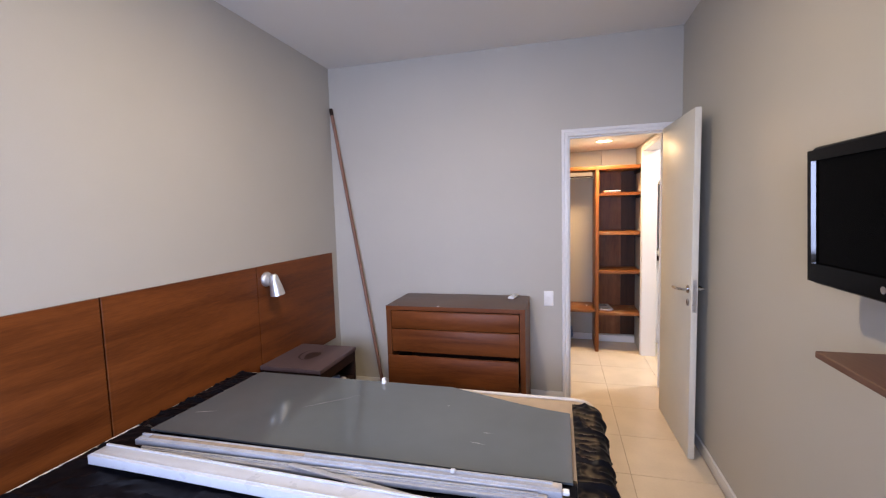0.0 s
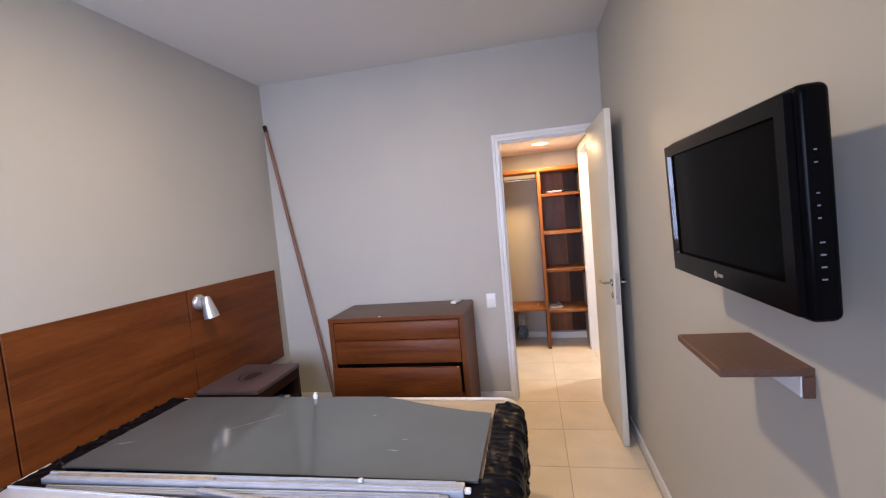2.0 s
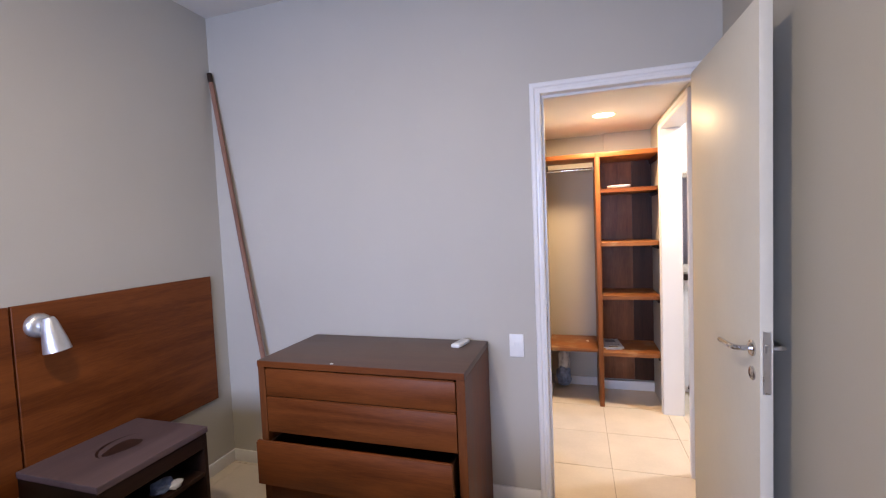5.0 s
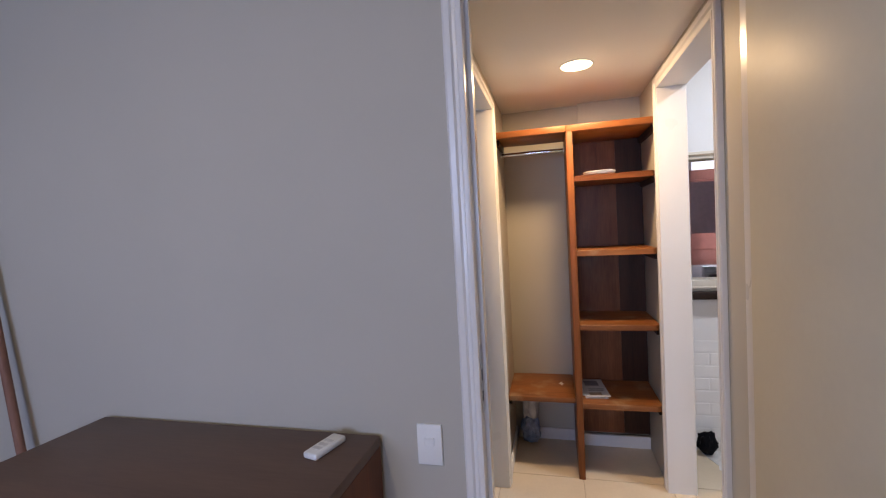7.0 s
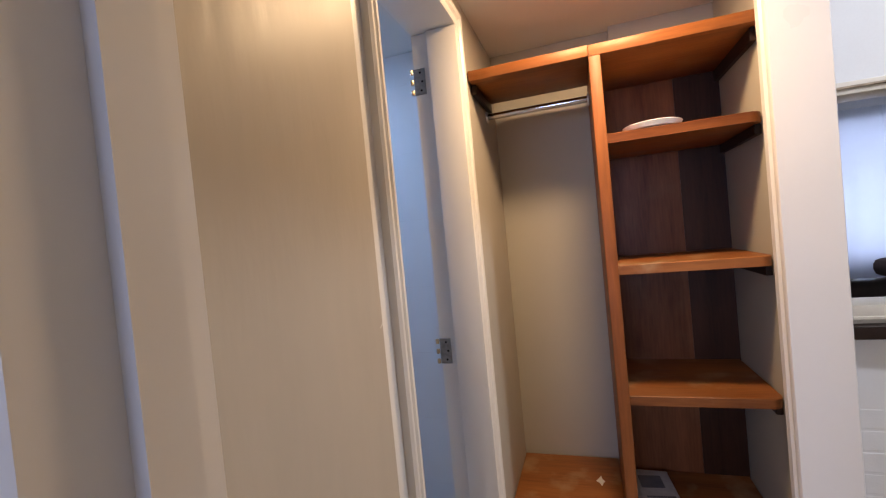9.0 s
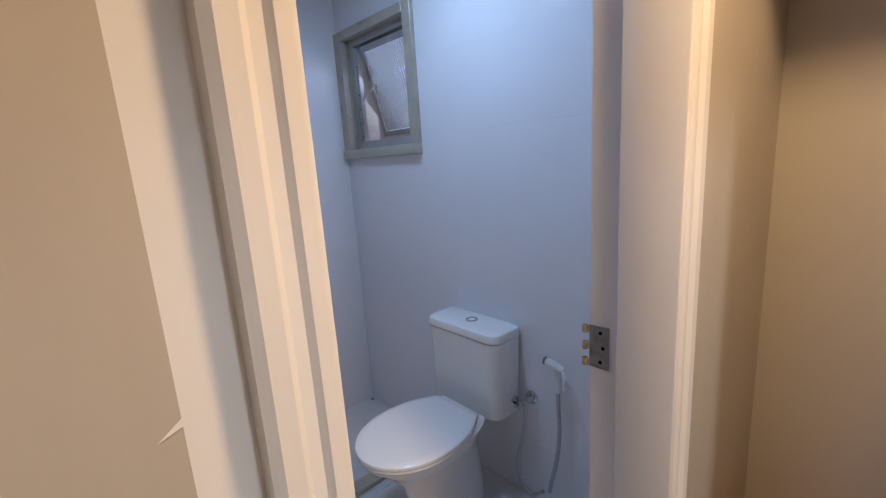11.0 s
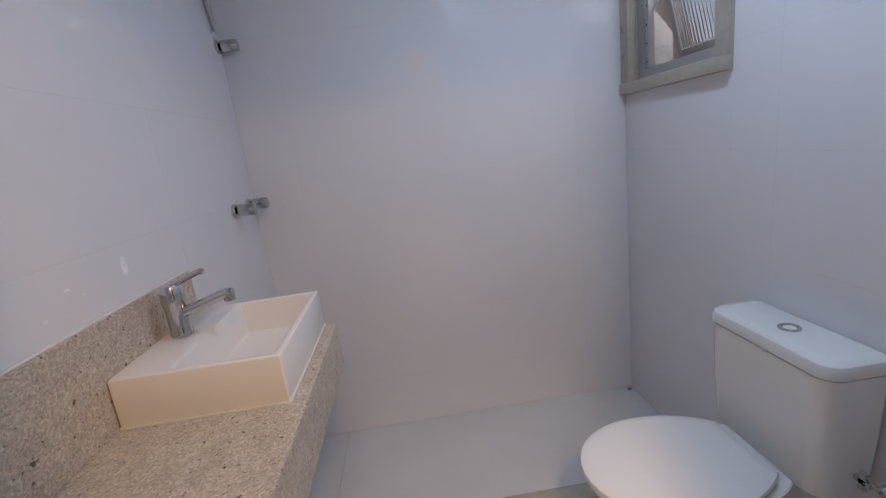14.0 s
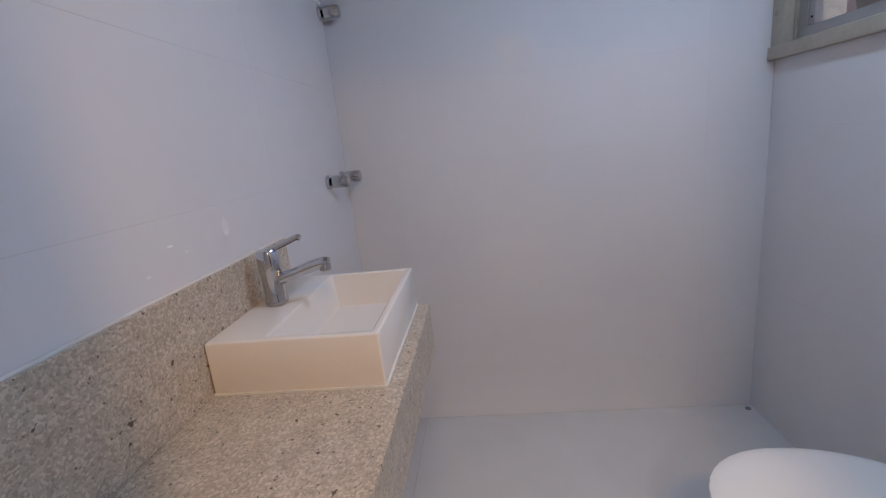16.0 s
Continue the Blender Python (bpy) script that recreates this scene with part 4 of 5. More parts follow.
for z, mt in ((1.700, CLOSET_X), (1.289, WORNSHELF), (0.876, WORNSHELF), (0.432, WORNSHELF)):
    part("shelf", shelf(1.706, HR - 0.005, 1.322, z, mt), mt, cl)
    part("shelf_cleat", bm_box(HR - 0.020, HR - 0.002, 1.36, 1.70, z - 0.062, z - 0.031, 0.002, 1), DARKWOOD, cl)
part("low_shelf", bm_box(HL + 0.003, 1.669, 1.350, 1.755, 0.418, 0.448, 0.003, 2), WORNSHELF, cl)
bm = bmesh.new()
bm.faces.new([bm.verts.new((1.594 + r * math.cos(a), 1.575 + 1.7 * r * math.sin(a), 0.4486)) for r, a in ((0.016, 0), (0.010, 0.8), (0.022, 1.5), (0.012, 2.4), (0.018, 3.2), (0.009, 4.0), (0.020, 4.9), (0.012, 5.6))])
part("bare_patch", bm, SILICONE, cl, "pale chipped patch in the varnish")
part("shelf_cleat", bm_box(HL + 0.002, HL + 0.02, 1.38, 1.74, 0.386, 0.417, 0.002, 1), DARKWOOD, cl)
part("shelf_cleat", bm_box(HL + 0.002, HL + 0.02, 1.34, 1.60, 1.905, 1.939, 0.002, 1), DARKWOOD, cl)
part("shelf_cleat", bm_box(HR - 0.02, HR - 0.002, 1.34, 1.71, 1.900, 1.939, 0.002, 1), DARKWOOD, cl)
rod = thing("closet_rod", "chrome clothes rod under the closet's top shelf", "clothes rod")
part("rod", bm_lathe([(0.0125, 0), (0.0125, 0.382)], Matrix.Translation((HL + 0.002, 1.58, 1.886)) @ Matrix.Rotation(radians(90), 4, "Y"), 20), CHROME, rod)
for x, s in ((HL + 0.0005, 1), (1.6695, -1)):
    part("rod_socket", bm_lathe([(0.004, 0), (0.023, 0), (0.022, 0.005), (0.014, 0.006)], Matrix.Translation((x, 1.58, 1.886)) @ Matrix.Rotation(radians(90 * s), 4, "Y"), 20), BRUSHED, rod)
single("plate", bm_lathe([(0.002, 0.004), (0.055, 0.0), (0.080, 0.006), (0.087, 0.020), (0.084, 0.022), (0.074, 0.010), (0.002, 0.008)], pose(1.845, 1.405, 1.700), 36), WHITEPL,
       "round white plate lying on the upper closet shelf", "plate")
mg = thing("magazines", "small pile of printed magazines on the lower closet shelf", "magazine")
for k, (dx, dy, rz) in enumerate(((0, 0, 3), (-0.01, 0.02, -2), (0.006, -0.005, 6))):
    bm = bm_box(-0.062, 0.062, -0.135, 0.135, 0, 0.005, 0.001, 1)
    bmesh.ops.transform(bm, matrix=pose(1.782 + dx, 1.535 + dy, 0.4325 + 0.0055 * k, 0, 0, rz), verts=bm.verts)
    mag = part("magazine", bm, PAPER, mg)
    if k == 2:
        for bx, mt in (((-0.05, 0.03, 0.03, 0.11), GREYPL), ((-0.045, 0.05, -0.03, -0.02), GREYPL), ((-0.045, 0.04, -0.05, -0.043), GREYPL), ((-0.05, 0.02, -0.12, -0.08), BARDIRT)):
            bm = bm_boxes((bx[0], bx[1], bx[2], bx[3], 0.0052, 0.0058))
            bmesh.ops.transform(bm, matrix=pose(1.782 + dx, 1.535 + dy, 0.4325 + 0.0055 * k, 0, 0, rz), verts=bm.verts)
            part("print_block", bm, mt, mag)
bag = thing("plastic_bag", "crumpled blue and white plastic bag in the closet corner", "plastic bag")
part("packet", crumple(1.385, 1.675, 0.105, 0.058, 0.045, 0.085, 21.0, 4), BLUEPACK, bag, "blue printed packet")
part("bag", crumple(1.395, 1.685, 0.245, 0.050, 0.04, 0.10, 35.0, 4), CLEARBAG, bag, "pale thin plastic bag")

# ---------------- kitchen and living room beyond ----------------
hatch = thing("serving_hatch", "cream framed serving hatch with a dark wooden ledge", "serving hatch", "", "structure")
part("sill", bm_box(2.245, 4.7, 1.735, 1.89, 0.992, 1.056, 0.003, 2), FRAMEWHITE, hatch)
part("sill_bead", bm_box(2.245, 4.7, 1.728, 1.738, 1.006, 1.018, 0.002, 1), FRAMEWHITE, hatch)
part("ledge", bm_box(2.245, 4.7, 1.705, 1.76, 0.942, 0.991, 0.006, 3), DARKWOOD, hatch, "dark wooden ledge")
part("lintel", bm_box(2.245, 4.7, 1.745, 1.89, 1.785, 1.829, 0.003, 2), FRAMEWHITE, hatch)
part("lintel_bead", bm_box(2.245, 4.7, 1.736, 1.746, 1.804, 1.812, 0.001, 1), BARDIRT, hatch)
single("shopping_bag", crumple(2.43, 1.68, 0.075, 0.05, 0.035, 0.072, 41.0, 4), FILM, "small black bag on the kitchen floor", "bag")
pp = thing("papers", "loose white papers on the kitchen floor", "paper")
for k, (x, y, rz) in enumerate(((2.50, 1.64, 20), (2.53, 1.58, -15))):
    bm = bm_box(-0.07, 0.07, -0.09, 0.09, 0, 0.002)
    bmesh.ops.transform(bm, matrix=pose(x, y, 0.001 + 0.0025 * k, 0, 0, rz), verts=bm.verts)
    part("sheet", bm, PAPER, pp)
so = thing("sofa", "dark brown leather sofa in the living room", "sofa")
part("back", bm_box(3.20, 4.60, 3.95, 4.15, 0.12, 0.80, 0.05, 4), SOFA, so)
part("seat", bm_box(3.30, 4.50, 4.15, 4.80, 0.12, 0.42, 0.05, 4), SOFA, so)
part("armrest", bm_box(3.10, 3.30, 4.00, 4.80, 0.0, 0.60, 0.05, 4), SOFA, so)
part("armrest", bm_box(4.50, 4.70, 4.00, 4.80, 0.0, 0.60, 0.05, 4), SOFA, so)
cu = rounded_slab(-0.24, 0.24, -0.19, 0.19, -0.07, 0.07, 0.06, 0.05)
bmesh.ops.transform(cu, matrix=pose(3.98, 4.02, 0.876, 0, 0, 0) @ Matrix.Rotation(radians(4), 4, "Z"), verts=cu.verts)
single("cushion", cu, CUSHION, "taupe cushion lying on the sofa's back", "cushion")
lw = thing("window_2", "wide bright living room window behind curtains", "window", "", "structure")
part("window_frame", bm_boxes((3.45, 3.50, 5.62, 5.67, 0.72, 2.3), (5.05, 5.10, 5.62, 5.67, 0.72, 2.3), (3.50, 5.05, 5.62, 5.67, 0.72, 0.77), (3.50, 5.05, 5.62, 5.67, 2.25, 2.3), (4.25, 4.31, 5.62, 5.67, 0.77, 2.25)), TRIM, lw)
part("pane", bm_boxes((3.50, 4.25, 5.64, 5.645, 0.77, 2.25)), WINDOWGLOW, lw, "pane full of bright daylight")
part("pane", bm_boxes((4.31, 5.05, 5.64, 5.645, 0.77, 2.25)), WINDOWGLOW, lw, "pane full of bright daylight")


def curtain(x0, x1, y, z0, z1, waves, label):
    bm = bmesh.new()
    n = waves * 10
    a = [bm.verts.new((x0 + (x1 - x0) * i / n, y + 0.007 * math.sin(2 * math.pi * i / 10) + 0.008 * noise.noise(Vector((i * 0.3, 0, 0))), z0)) for i in range(n + 1)]
    b = [bm.verts.new((x0 + (x1 - x0) * i / n, y + 0.007 * math.sin(2 * math.pi * i / 10), z1)) for i in range(n + 1)]
    for i in range(n):
        bm.faces.new((a[i], a[i + 1], b[i + 1], b[i]))
    ob = single("curtain", bm, CURTAIN, label, "curtain", "living room curtains")
    so = ob.modifiers.new("thickness", "SOLIDIFY")
    so.thickness = 0.003
    return ob


curtain(4.02, 4.56, 5.50, 0.003, 2.35, 2, "white curtain gathered beside the bright window")
curtain(4.565, 5.17, 5.506, 0.003, 2.35, 2, "white curtain gathered beside the bright window")
bl = thing("roman_blind", "red-brown roman blind hanging before the window", "blind")
part("headrail", bm_box(3.40, 3.845, 5.40, 5.46, 1.93, 2.06, 0.004, 2), BLIND, bl)
part("fabric", bm_box(3.40, 3.83, 5.42, 5.432, 0.98, 1.93, 0.002, 1), BLIND, bl)
part("lining", bm_box(3.42, 3.74, 5.412, 5.418, 1.20, 1.90, 0.001, 1), BLINDPALE, bl, "paler pink lining")
part("hem", bm_box(3.40, 3.845, 5.405, 5.44, 0.77, 0.98, 0.006, 2), BLIND, bl)
ac = thing("heater_panel", "small white slatted unit under the blind", "appliance")
part("body", bm_box(3.55, 3.80, 5.35, 5.48, 0.0, 0.745, 0.008, 2), WHITEPL, ac)
for k in range(8):
    part("slat", bm_box(3.57, 3.78, 5.343, 5.352, 0.40 + 0.038 * k, 0.415 + 0.038 * k, 0.001, 1), PAPER, ac)

# ---------------- bathroom ----------------
YS, YN, XW, XE = 0.092, 1.772, -0.645, 1.15
# vanity counter with apron and backsplash
vc = thing("vanity_counter", "beige speckled granite vanity counter with apron and backsplash", "counter")
part("slab", bm_box(0.045, XE - 0.001, YS + 0.001, 0.486, 0.832, 0.853, 0.0015, 1), GRANITE, vc)
part("apron", bm_box(0.045, XE - 0.001, 0.464, 0.484, 0.715, 0.832, 0.0015, 1), GRANITE, vc)
part("end_apron", bm_box(0.045, 0.065, YS + 0.001, 0.464, 0.715, 0.832, 0.0015, 1), GRANITE, vc)
part("backsplash", bm_box(0.045, XE - 0.001, YS + 0.001, YS + 0.013, 0.853, 1.076, 0.0015, 1), GRANITE, vc)
part("sealant", bm_tube([(0.048, YS + 0.004, 1.0775), (0.5, YS + 0.004, 1.0778), (0.8, YS + 0.004, 1.0775), (XE - 0.005, YS + 0.004, 1.0775)], 0.0035, 8), SILICONE, vc)


def basin(x0, x1, y0, y1, z0, z1):
    t = thing("wash_basin", "rectangular white ceramic vessel basin on the granite counter", "wash basin")
    bm = bmesh.new()
    w = 0.016
    bx0, bx1, by0, by1 = x0 + w, x1 - w, y0 + 0.118, y1 - w

    def ring(a, b, c, d, z):
        return [bm.verts.new(p) for p in ((a, c, z), (b, c, z), (b, d, z), (a, d, z))]

    o0 = ring(x0 + 0.002, x1 + 0.003, y0, y1 + 0.001, z0)
    o1 = ring(x0, x1, y0, y1, z1)
    i1 = ring(bx0, bx1, by0, by1, z1)
    i0 = ring(bx0 + 0.012, bx1 - 0.012, by0 + 0.010, by1 - 0.010, z1 - 0.090)
    bm.faces.new(o0[::-1])
    bm.faces.new(i0)
    for a, b in ((o0, o1), (o1, i1), (i1, i0)):
        for k in range(4):
            bm.faces.new((a[k], a[(k + 1) % 4], b[(k + 1) % 4], b[k]))
    bmesh.ops.bevel(bm, geom=bm.edges[:], offset=0.004, segments=3, affect="EDGES", profile=0.5)
    part("bowl", bm, SINKWHITE, t)
    part("sealant", bm_boxes((x0 + 0.004, x1 + 0.006, y1 - 0.003, y1 + 0.004, z0, z0 + 0.004), (x1 - 0.001, x1 + 0.006, y0, y1 - 0.003, z0, z0 + 0.004)), SILICONE, t)
    return t


basin(0.043, 0.460, YS + 0.014, 0.449, 0.8532, 0.962)
fc = thing("faucet", "chrome single-lever basin faucet", "faucet")
FX, FY = 0.256, 0.160
part("body", bm_lathe([(0.022, 0.0), (0.026, 0.002), (0.026, 0.010), (0.0245, 0.014), (0.0245, 0.075), (0.0265, 0.078), (0.0265, 0.122), (0.022, 0.129), (0.002, 0.130)], pose(FX, FY, 0.963), 28), CHROME, fc)
part("spout", bm_tube([(FX, FY + 0.005, 1.017), (FX, FY + 0.05, 1.029), (FX, FY + 0.10, 1.045), (FX, FY + 0.125, 1.051), (FX, FY + 0.138, 1.049)], 0.0138, 16), CHROME, fc)
part("aerator", bm_lathe([(0.012, 0), (0.0135, 0.002), (0.0135, 0.02), (0.010, 0.022)], pose(FX, FY + 0.130, 1.033), 18), CHROME, fc)
part("lever", bm_tube([(FX, FY - 0.002, 1.087), (FX, FY + 0.03, 1.098), (FX, FY + 0.076, 1.115), (FX, FY + 0.083, 1.113)], 0.007, 10), CHROME, fc)


# toilet
wc = thing("toilet", "white ceramic close-coupled toilet with its lid down", "toilet")
TX = 0.322


def oval(cx, cy, rx, ry_front, ry_back, z, n=36, sq=1.0):
    ring = []
    for k in range(n):
        a = 2 * math.pi * k / n
        c, s = math.cos(a), math.sin(a)
        ry = ry_back if s > 0 else ry_front
        e = 2 / 2.6 if s > 0 else 1.0
        ring.append((cx + rx * math.copysign(abs(c) ** e, c), cy + ry * math.copysign(abs(s) ** e, s), z))
    return ring


CY = 1.385
part("bowl", bm_loft([oval(TX, CY + 0.10, 0.105, 0.20, 0.20, 0.0), oval(TX, CY + 0.10, 0.100, 0.20, 0.20, 0.03), oval(TX, CY + 0.10, 0.085, 0.17, 0.20, 0.12), oval(TX, CY + 0.07, 0.10, 0.17, 0.21, 0.22),
                      oval(TX, CY + 0.03, 0.145, 0.21, 0.22, 0.31), oval(TX, CY, 0.172, 0.240, 0.26, 0.365), oval(TX, CY, 0.175, 0.244, 0.29, 0.388), oval(TX, CY, 0.170, 0.239, 0.288, 0.392)]), CERAMIC, wc)


def lid_ring(z, grow=0.0):
    """Egg-shaped outline: round front, sides drawn in towards the hinge."""
    ring = []
    for k in range(19):
        a = math.pi + math.pi * k / 18
        ring.append((TX + 0.008 + (0.188 + grow) * math.cos(a), 1.345 + (0.222 + grow) * math.sin(a), z))
    for k in range(1, 9):
        u = k / 8
        ring.append((TX + 0.008 + (0.188 + grow) * (1 - 0.40 * u ** 2.4), 1.345 + (0.236 + grow) * u, z))
    ring += [(2 * (TX + 0.008) - x, y, zz) for x, y, zz in ring[-1:-9:-1]]
    return ring


part("seat", bm_loft([lid_ring(0.394, -0.006), lid_ring(0.400, -0.002), lid_ring(0.407, -0.006)]), SEATWHITE, wc)
part("lid", bm_loft([lid_ring(0.409, -0.003), lid_ring(0.415, 0.001), lid_ring(0.423, -0.001), lid_ring(0.428, -0.010), lid_ring(0.4305, -0.030), lid_ring(0.4315, -0.090)]), SEATWHITE, wc)
part("hinge", bm_box(TX - 0.095, TX + 0.110, 1.583, 1.600, 0.392, 0.420, 0.006, 3), SEATWHITE, wc)
part("bolt", bm_lathe([(0.002, 0), (0.008, 0), (0.008, 0.005), (0.002, 0.006)], pose(TX + 0.088, CY + 0.14, 0.06, 0, 90, 0), 12), CHROME, wc)


def tank_ring(x0, x1, y0, y1, z, r=0.045):
    ring = []
    for cx, cy, a0 in ((x1 - 0.015, y1 - 0.015, 0), (x0 + 0.015, y1 - 0.015, 90), (x0 + r, y0 + r, 180), (x1 - r, y0 + r, 270)):
        rr = 0.015 if a0 < 180 else r
        for k in range(7):
            a = radians(a0 + 15 * k)
            ring.append((cx + rr * math.cos(a), cy + rr * math.sin(a), z))
    return ring


part("tank", bm_loft([tank_ring(TX - 0.170, TX + 0.170, 1.635, 1.760, 0.380), tank_ring(TX - 0.184, TX + 0.184, 1.626, 1.766, 0.392), tank_ring(TX - 0.193, TX + 0.193, 1.618, 1.769, 0.55), tank_ring(TX - 0.197, TX + 0.197, 1.615, 1.770, 0.716), tank_ring(TX - 0.190, TX + 0.190, 1.622, 1.768, 0.717)]), CERAMIC, wc)
part("tank_lid", bm_loft([tank_ring(TX - 0.190, TX + 0.190, 1.622, 1.766, 0.7205), tank_ring(TX - 0.200, TX + 0.200, 1.612, 1.771, 0.7215), tank_ring(TX - 0.201, TX + 0.201, 1.611, 1.771, 0.740), tank_ring(TX - 0.197, TX + 0.197, 1.615, 1.770, 0.752), tank_ring(TX - 0.186, TX + 0.186, 1.626, 1.766, 0.7595), tank_ring(TX - 0.165, TX + 0.165, 1.645, 1.760, 0.762)]), CERAMIC, wc)
fb = part("flush_button", bm_lathe([(0.017, 0.002), (0.018, 0.005), (0.023, 0.006), (0.026, 0.003), (0.026, -0.002), (0.017, -0.002)], pose(TX + 0.012, 1.690, 0.7615), 28), CHROME, wc, "round chrome flush button ring")
part("button_cap", bm_lathe([(0.001, 0.0035), (0.012, 0.0035), (0.0155, 0.002), (0.0155, -0.002), (0.001, -0.002)], pose(TX + 0.012, 1.690, 0.7615), 24), WHITEPL, fb)

# angle valve with braided hoses and hand spray
av = thing("angle_valve", "chrome angle valve with braided hose beside the toilet", "valve")
part("rosette", bm_lathe([(0.008, 0), (0.027, 0), (0.026, 0.005), (0.018, 0.010), (0.008, 0.011)], pose(0.568, YN, 0.466, 90), 26), CHROME, av)
part("body", bm_tube([(0.575, YN - 0.004, 0.470), (0.575, YN - 0.035, 0.468), (0.572, YN - 0.065, 0.462)], 0.012, 14), CHROME, av)
part("handle", bm_boxes((0.530, 0.546, YN - 0.072, YN - 0.062, 0.440, 0.486), (0.518, 0.556, YN - 0.072, YN - 0.062, 0.456, 0.468)), CHROME, av)
part("stem", bm_tube([(0.572, YN - 0.062, 0.463), (0.540, YN - 0.066, 0.462)], 0.007, 10), CHROME, av)
part("hose", bm_tube([(0.574, YN - 0.055, 0.452), (0.575, YN - 0.058, 0.40), (0.560, YN - 0.065, 0.30), (0.545, YN - 0.07, 0.22), (0.56, YN - 0.075, 0.13), (0.61, YN - 0.07, 0.085), (0.655, YN - 0.06, 0.12)], 0.0075, 10), HOSE, av, "braided steel hose")
hs = thing("hand_spray", "white hand spray on its wall holder with a braided hose", "hand spray")
part("holder", bm_box(0.694, 0.730, YN - 0.029, YN, 0.560, 0.600, 0.006, 2), WHITEPL, hs)
part("handle", bm_tube([(0.712, YN - 0.039, 0.560), (0.712, YN - 0.040, 0.61), (0.712, YN - 0.044, 0.652)], 0.012, 12), WHITEPL, hs)
part("head", bm_tube([(0.733, YN - 0.046, 0.655), (0.708, YN - 0.050, 0.668), (0.673, YN - 0.056, 0.678)], 0.0135, 12), WHITEPL, hs)
part("nozzle", bm_lathe([(0.002, 0), (0.015, 0), (0.016, 0.006), (0.012, 0.01)], Matrix.Translation((0.675, YN - 0.056, 0.677)) @ Vector((-1, -0.15, 0.25)).to_track_quat("Z", "Y").to_matrix().to_4x4(), 18), GREYPL, hs)
part("trigger", bm_tube([(0.734, YN - 0.050, 0.658), (0.746, YN - 0.054, 0.64), (0.750, YN - 0.056, 0.615)], 0.005, 8), WHITEPL, hs)
part("hose", bm_tube([(0.712, YN - 0.039, 0.560), (0.713, YN - 0.039, 0.50), (0.718, YN - 0.040, 0.40), (0.708, YN - 0.044, 0.28), (0.683, YN - 0.044, 0.17), (0.673, YN - 0.044, 0.12)], 0.0075, 10), HOSE, hs, "braided steel hose")


single("wall_plug", bm_lathe([(0.001, 0.003), (0.003, 0.003), (0.004, 0), (0.001, 0)], pose(0.719, YN, 0.720, 90), 12), WHITEPL, "tiny white screw plug in the tiled wall", "screw plug")
# shower taps on the south wall
def tap(x, z, label):
    t = thing("shower_tap", label, "tap", "chrome taps in the shower")
    part("flange", bm_lathe([(0.006, 0), (0.026, 0), (0.026, 0.008), (0.022, 0.012), (0.006, 0.012)], pose(x, YS, z, -90), 26), CHROME, t)
    part("stem", bm_lathe([(0.013, 0.0), (0.013, 0.03)], pose(x, YS, z, -90), 18), BLACKPL, t)
    part("knob", bm_lathe([(0.004, 0.020), (0.021, 0.020), (0.0235, 0.023), (0.0235, 0.074), (0.021, 0.080), (0.003, 0.081)], pose(x, YS, z, -90), 26), CHROME, t)
    return t


tap(-0.400, 1.187, "chrome shower tap low on the tiled wall")
tap(-0.562, 1.191, "chrome shower tap low on the tiled wall")
tap(-0.612, 1.812, "chrome shut-off tap high on the shower wall")
pipe = thing("shower_pipe", "thin grey shower hose rising above the upper tap", "shower pipe")
part("hose", bm_tube([(-0.598, YS + 0.012, 1.850), (-0.585, YS + 0.013, 1.90), (-0.54, YS + 0.016, 1.98), (-0.46, YS + 0.02, 2.06)], 0.009, 10), ALU, pipe)
part("clip", bm_lathe([(0.004, 0), (0.016, 0), (0.014, 0.012), (0.004, 0.013)], pose(-0.598, YS, 1.850, -90), 16), WHITEPL, pipe)
single("drain_plug", bm_lathe([(0.001, 0), (0.012, 0), (0.010, 0.004), (0.001, 0.004)], pose(-0.612, 1.745, 0.0005), 14), GREYPL, "small dark fitting in the shower corner", "drain plug")

# bathroom window with a tilted ribbed sash
bw = thing("window_3", "small bathroom window with marble surround and tilted ribbed glass sash", "window", "", "structure")
WX0, WX1, WZ0, WZ1 = -0.643, -0.001, 1.448, 2.088
part("sill", bm_box(WX0, WX1, 1.742, 1.787, WZ0, WZ0 + 0.045, 0.003, 2), MARBLE, bw, "beige marble surround")
part("sill", bm_box(-0.61, -0.03, 1.787, 1.94, WZ0 + 0.030, WZ0 + 0.045), MARBLE, bw)
part("surround", bm_box(WX0, -0.580, 1.752, 1.787, WZ0 + 0.045, WZ1, 0.002, 1), MARBLE, bw)
part("surround", bm_box(-0.058, WX1, 1.752, 1.787, WZ0 + 0.045, WZ1, 0.002, 1), MARBLE, bw)
part("surround", bm_box(-0.580, -0.058, 1.752, 1.787, WZ1 - 0.045, WZ1, 0.002, 1), MARBLE, bw)
part("reveal", bm_boxes((-0.610, -0.575, 1.787, 1.95, WZ0 + 0.045, 2.06), (-0.055, -0.03, 1.787, 1.95, WZ0 + 0.045, 2.06), (-0.580, -0.058, 1.787, 1.95, 2.04, 2.06)), MARBLE, bw)
part("window_frame", bm_boxes((-0.565, -0.525, 1.792, 1.837, WZ0 + 0.047, 2.04), (-0.060, -0.032, 1.792, 1.837, WZ0 + 0.047, 2.04), (-0.525, -0.060, 1.792, 1.837, WZ0 + 0.047, WZ0 + 0.085), (-0.525, -0.060, 1.792, 1.837, 2.01, 2.04)), ALU, bw, "dull aluminium frame")
stay = part("stay_rail", bm_boxes((-0.524, -0.500, 1.798, 1.822, WZ0 + 0.09, 2.0)), ALU, bw)
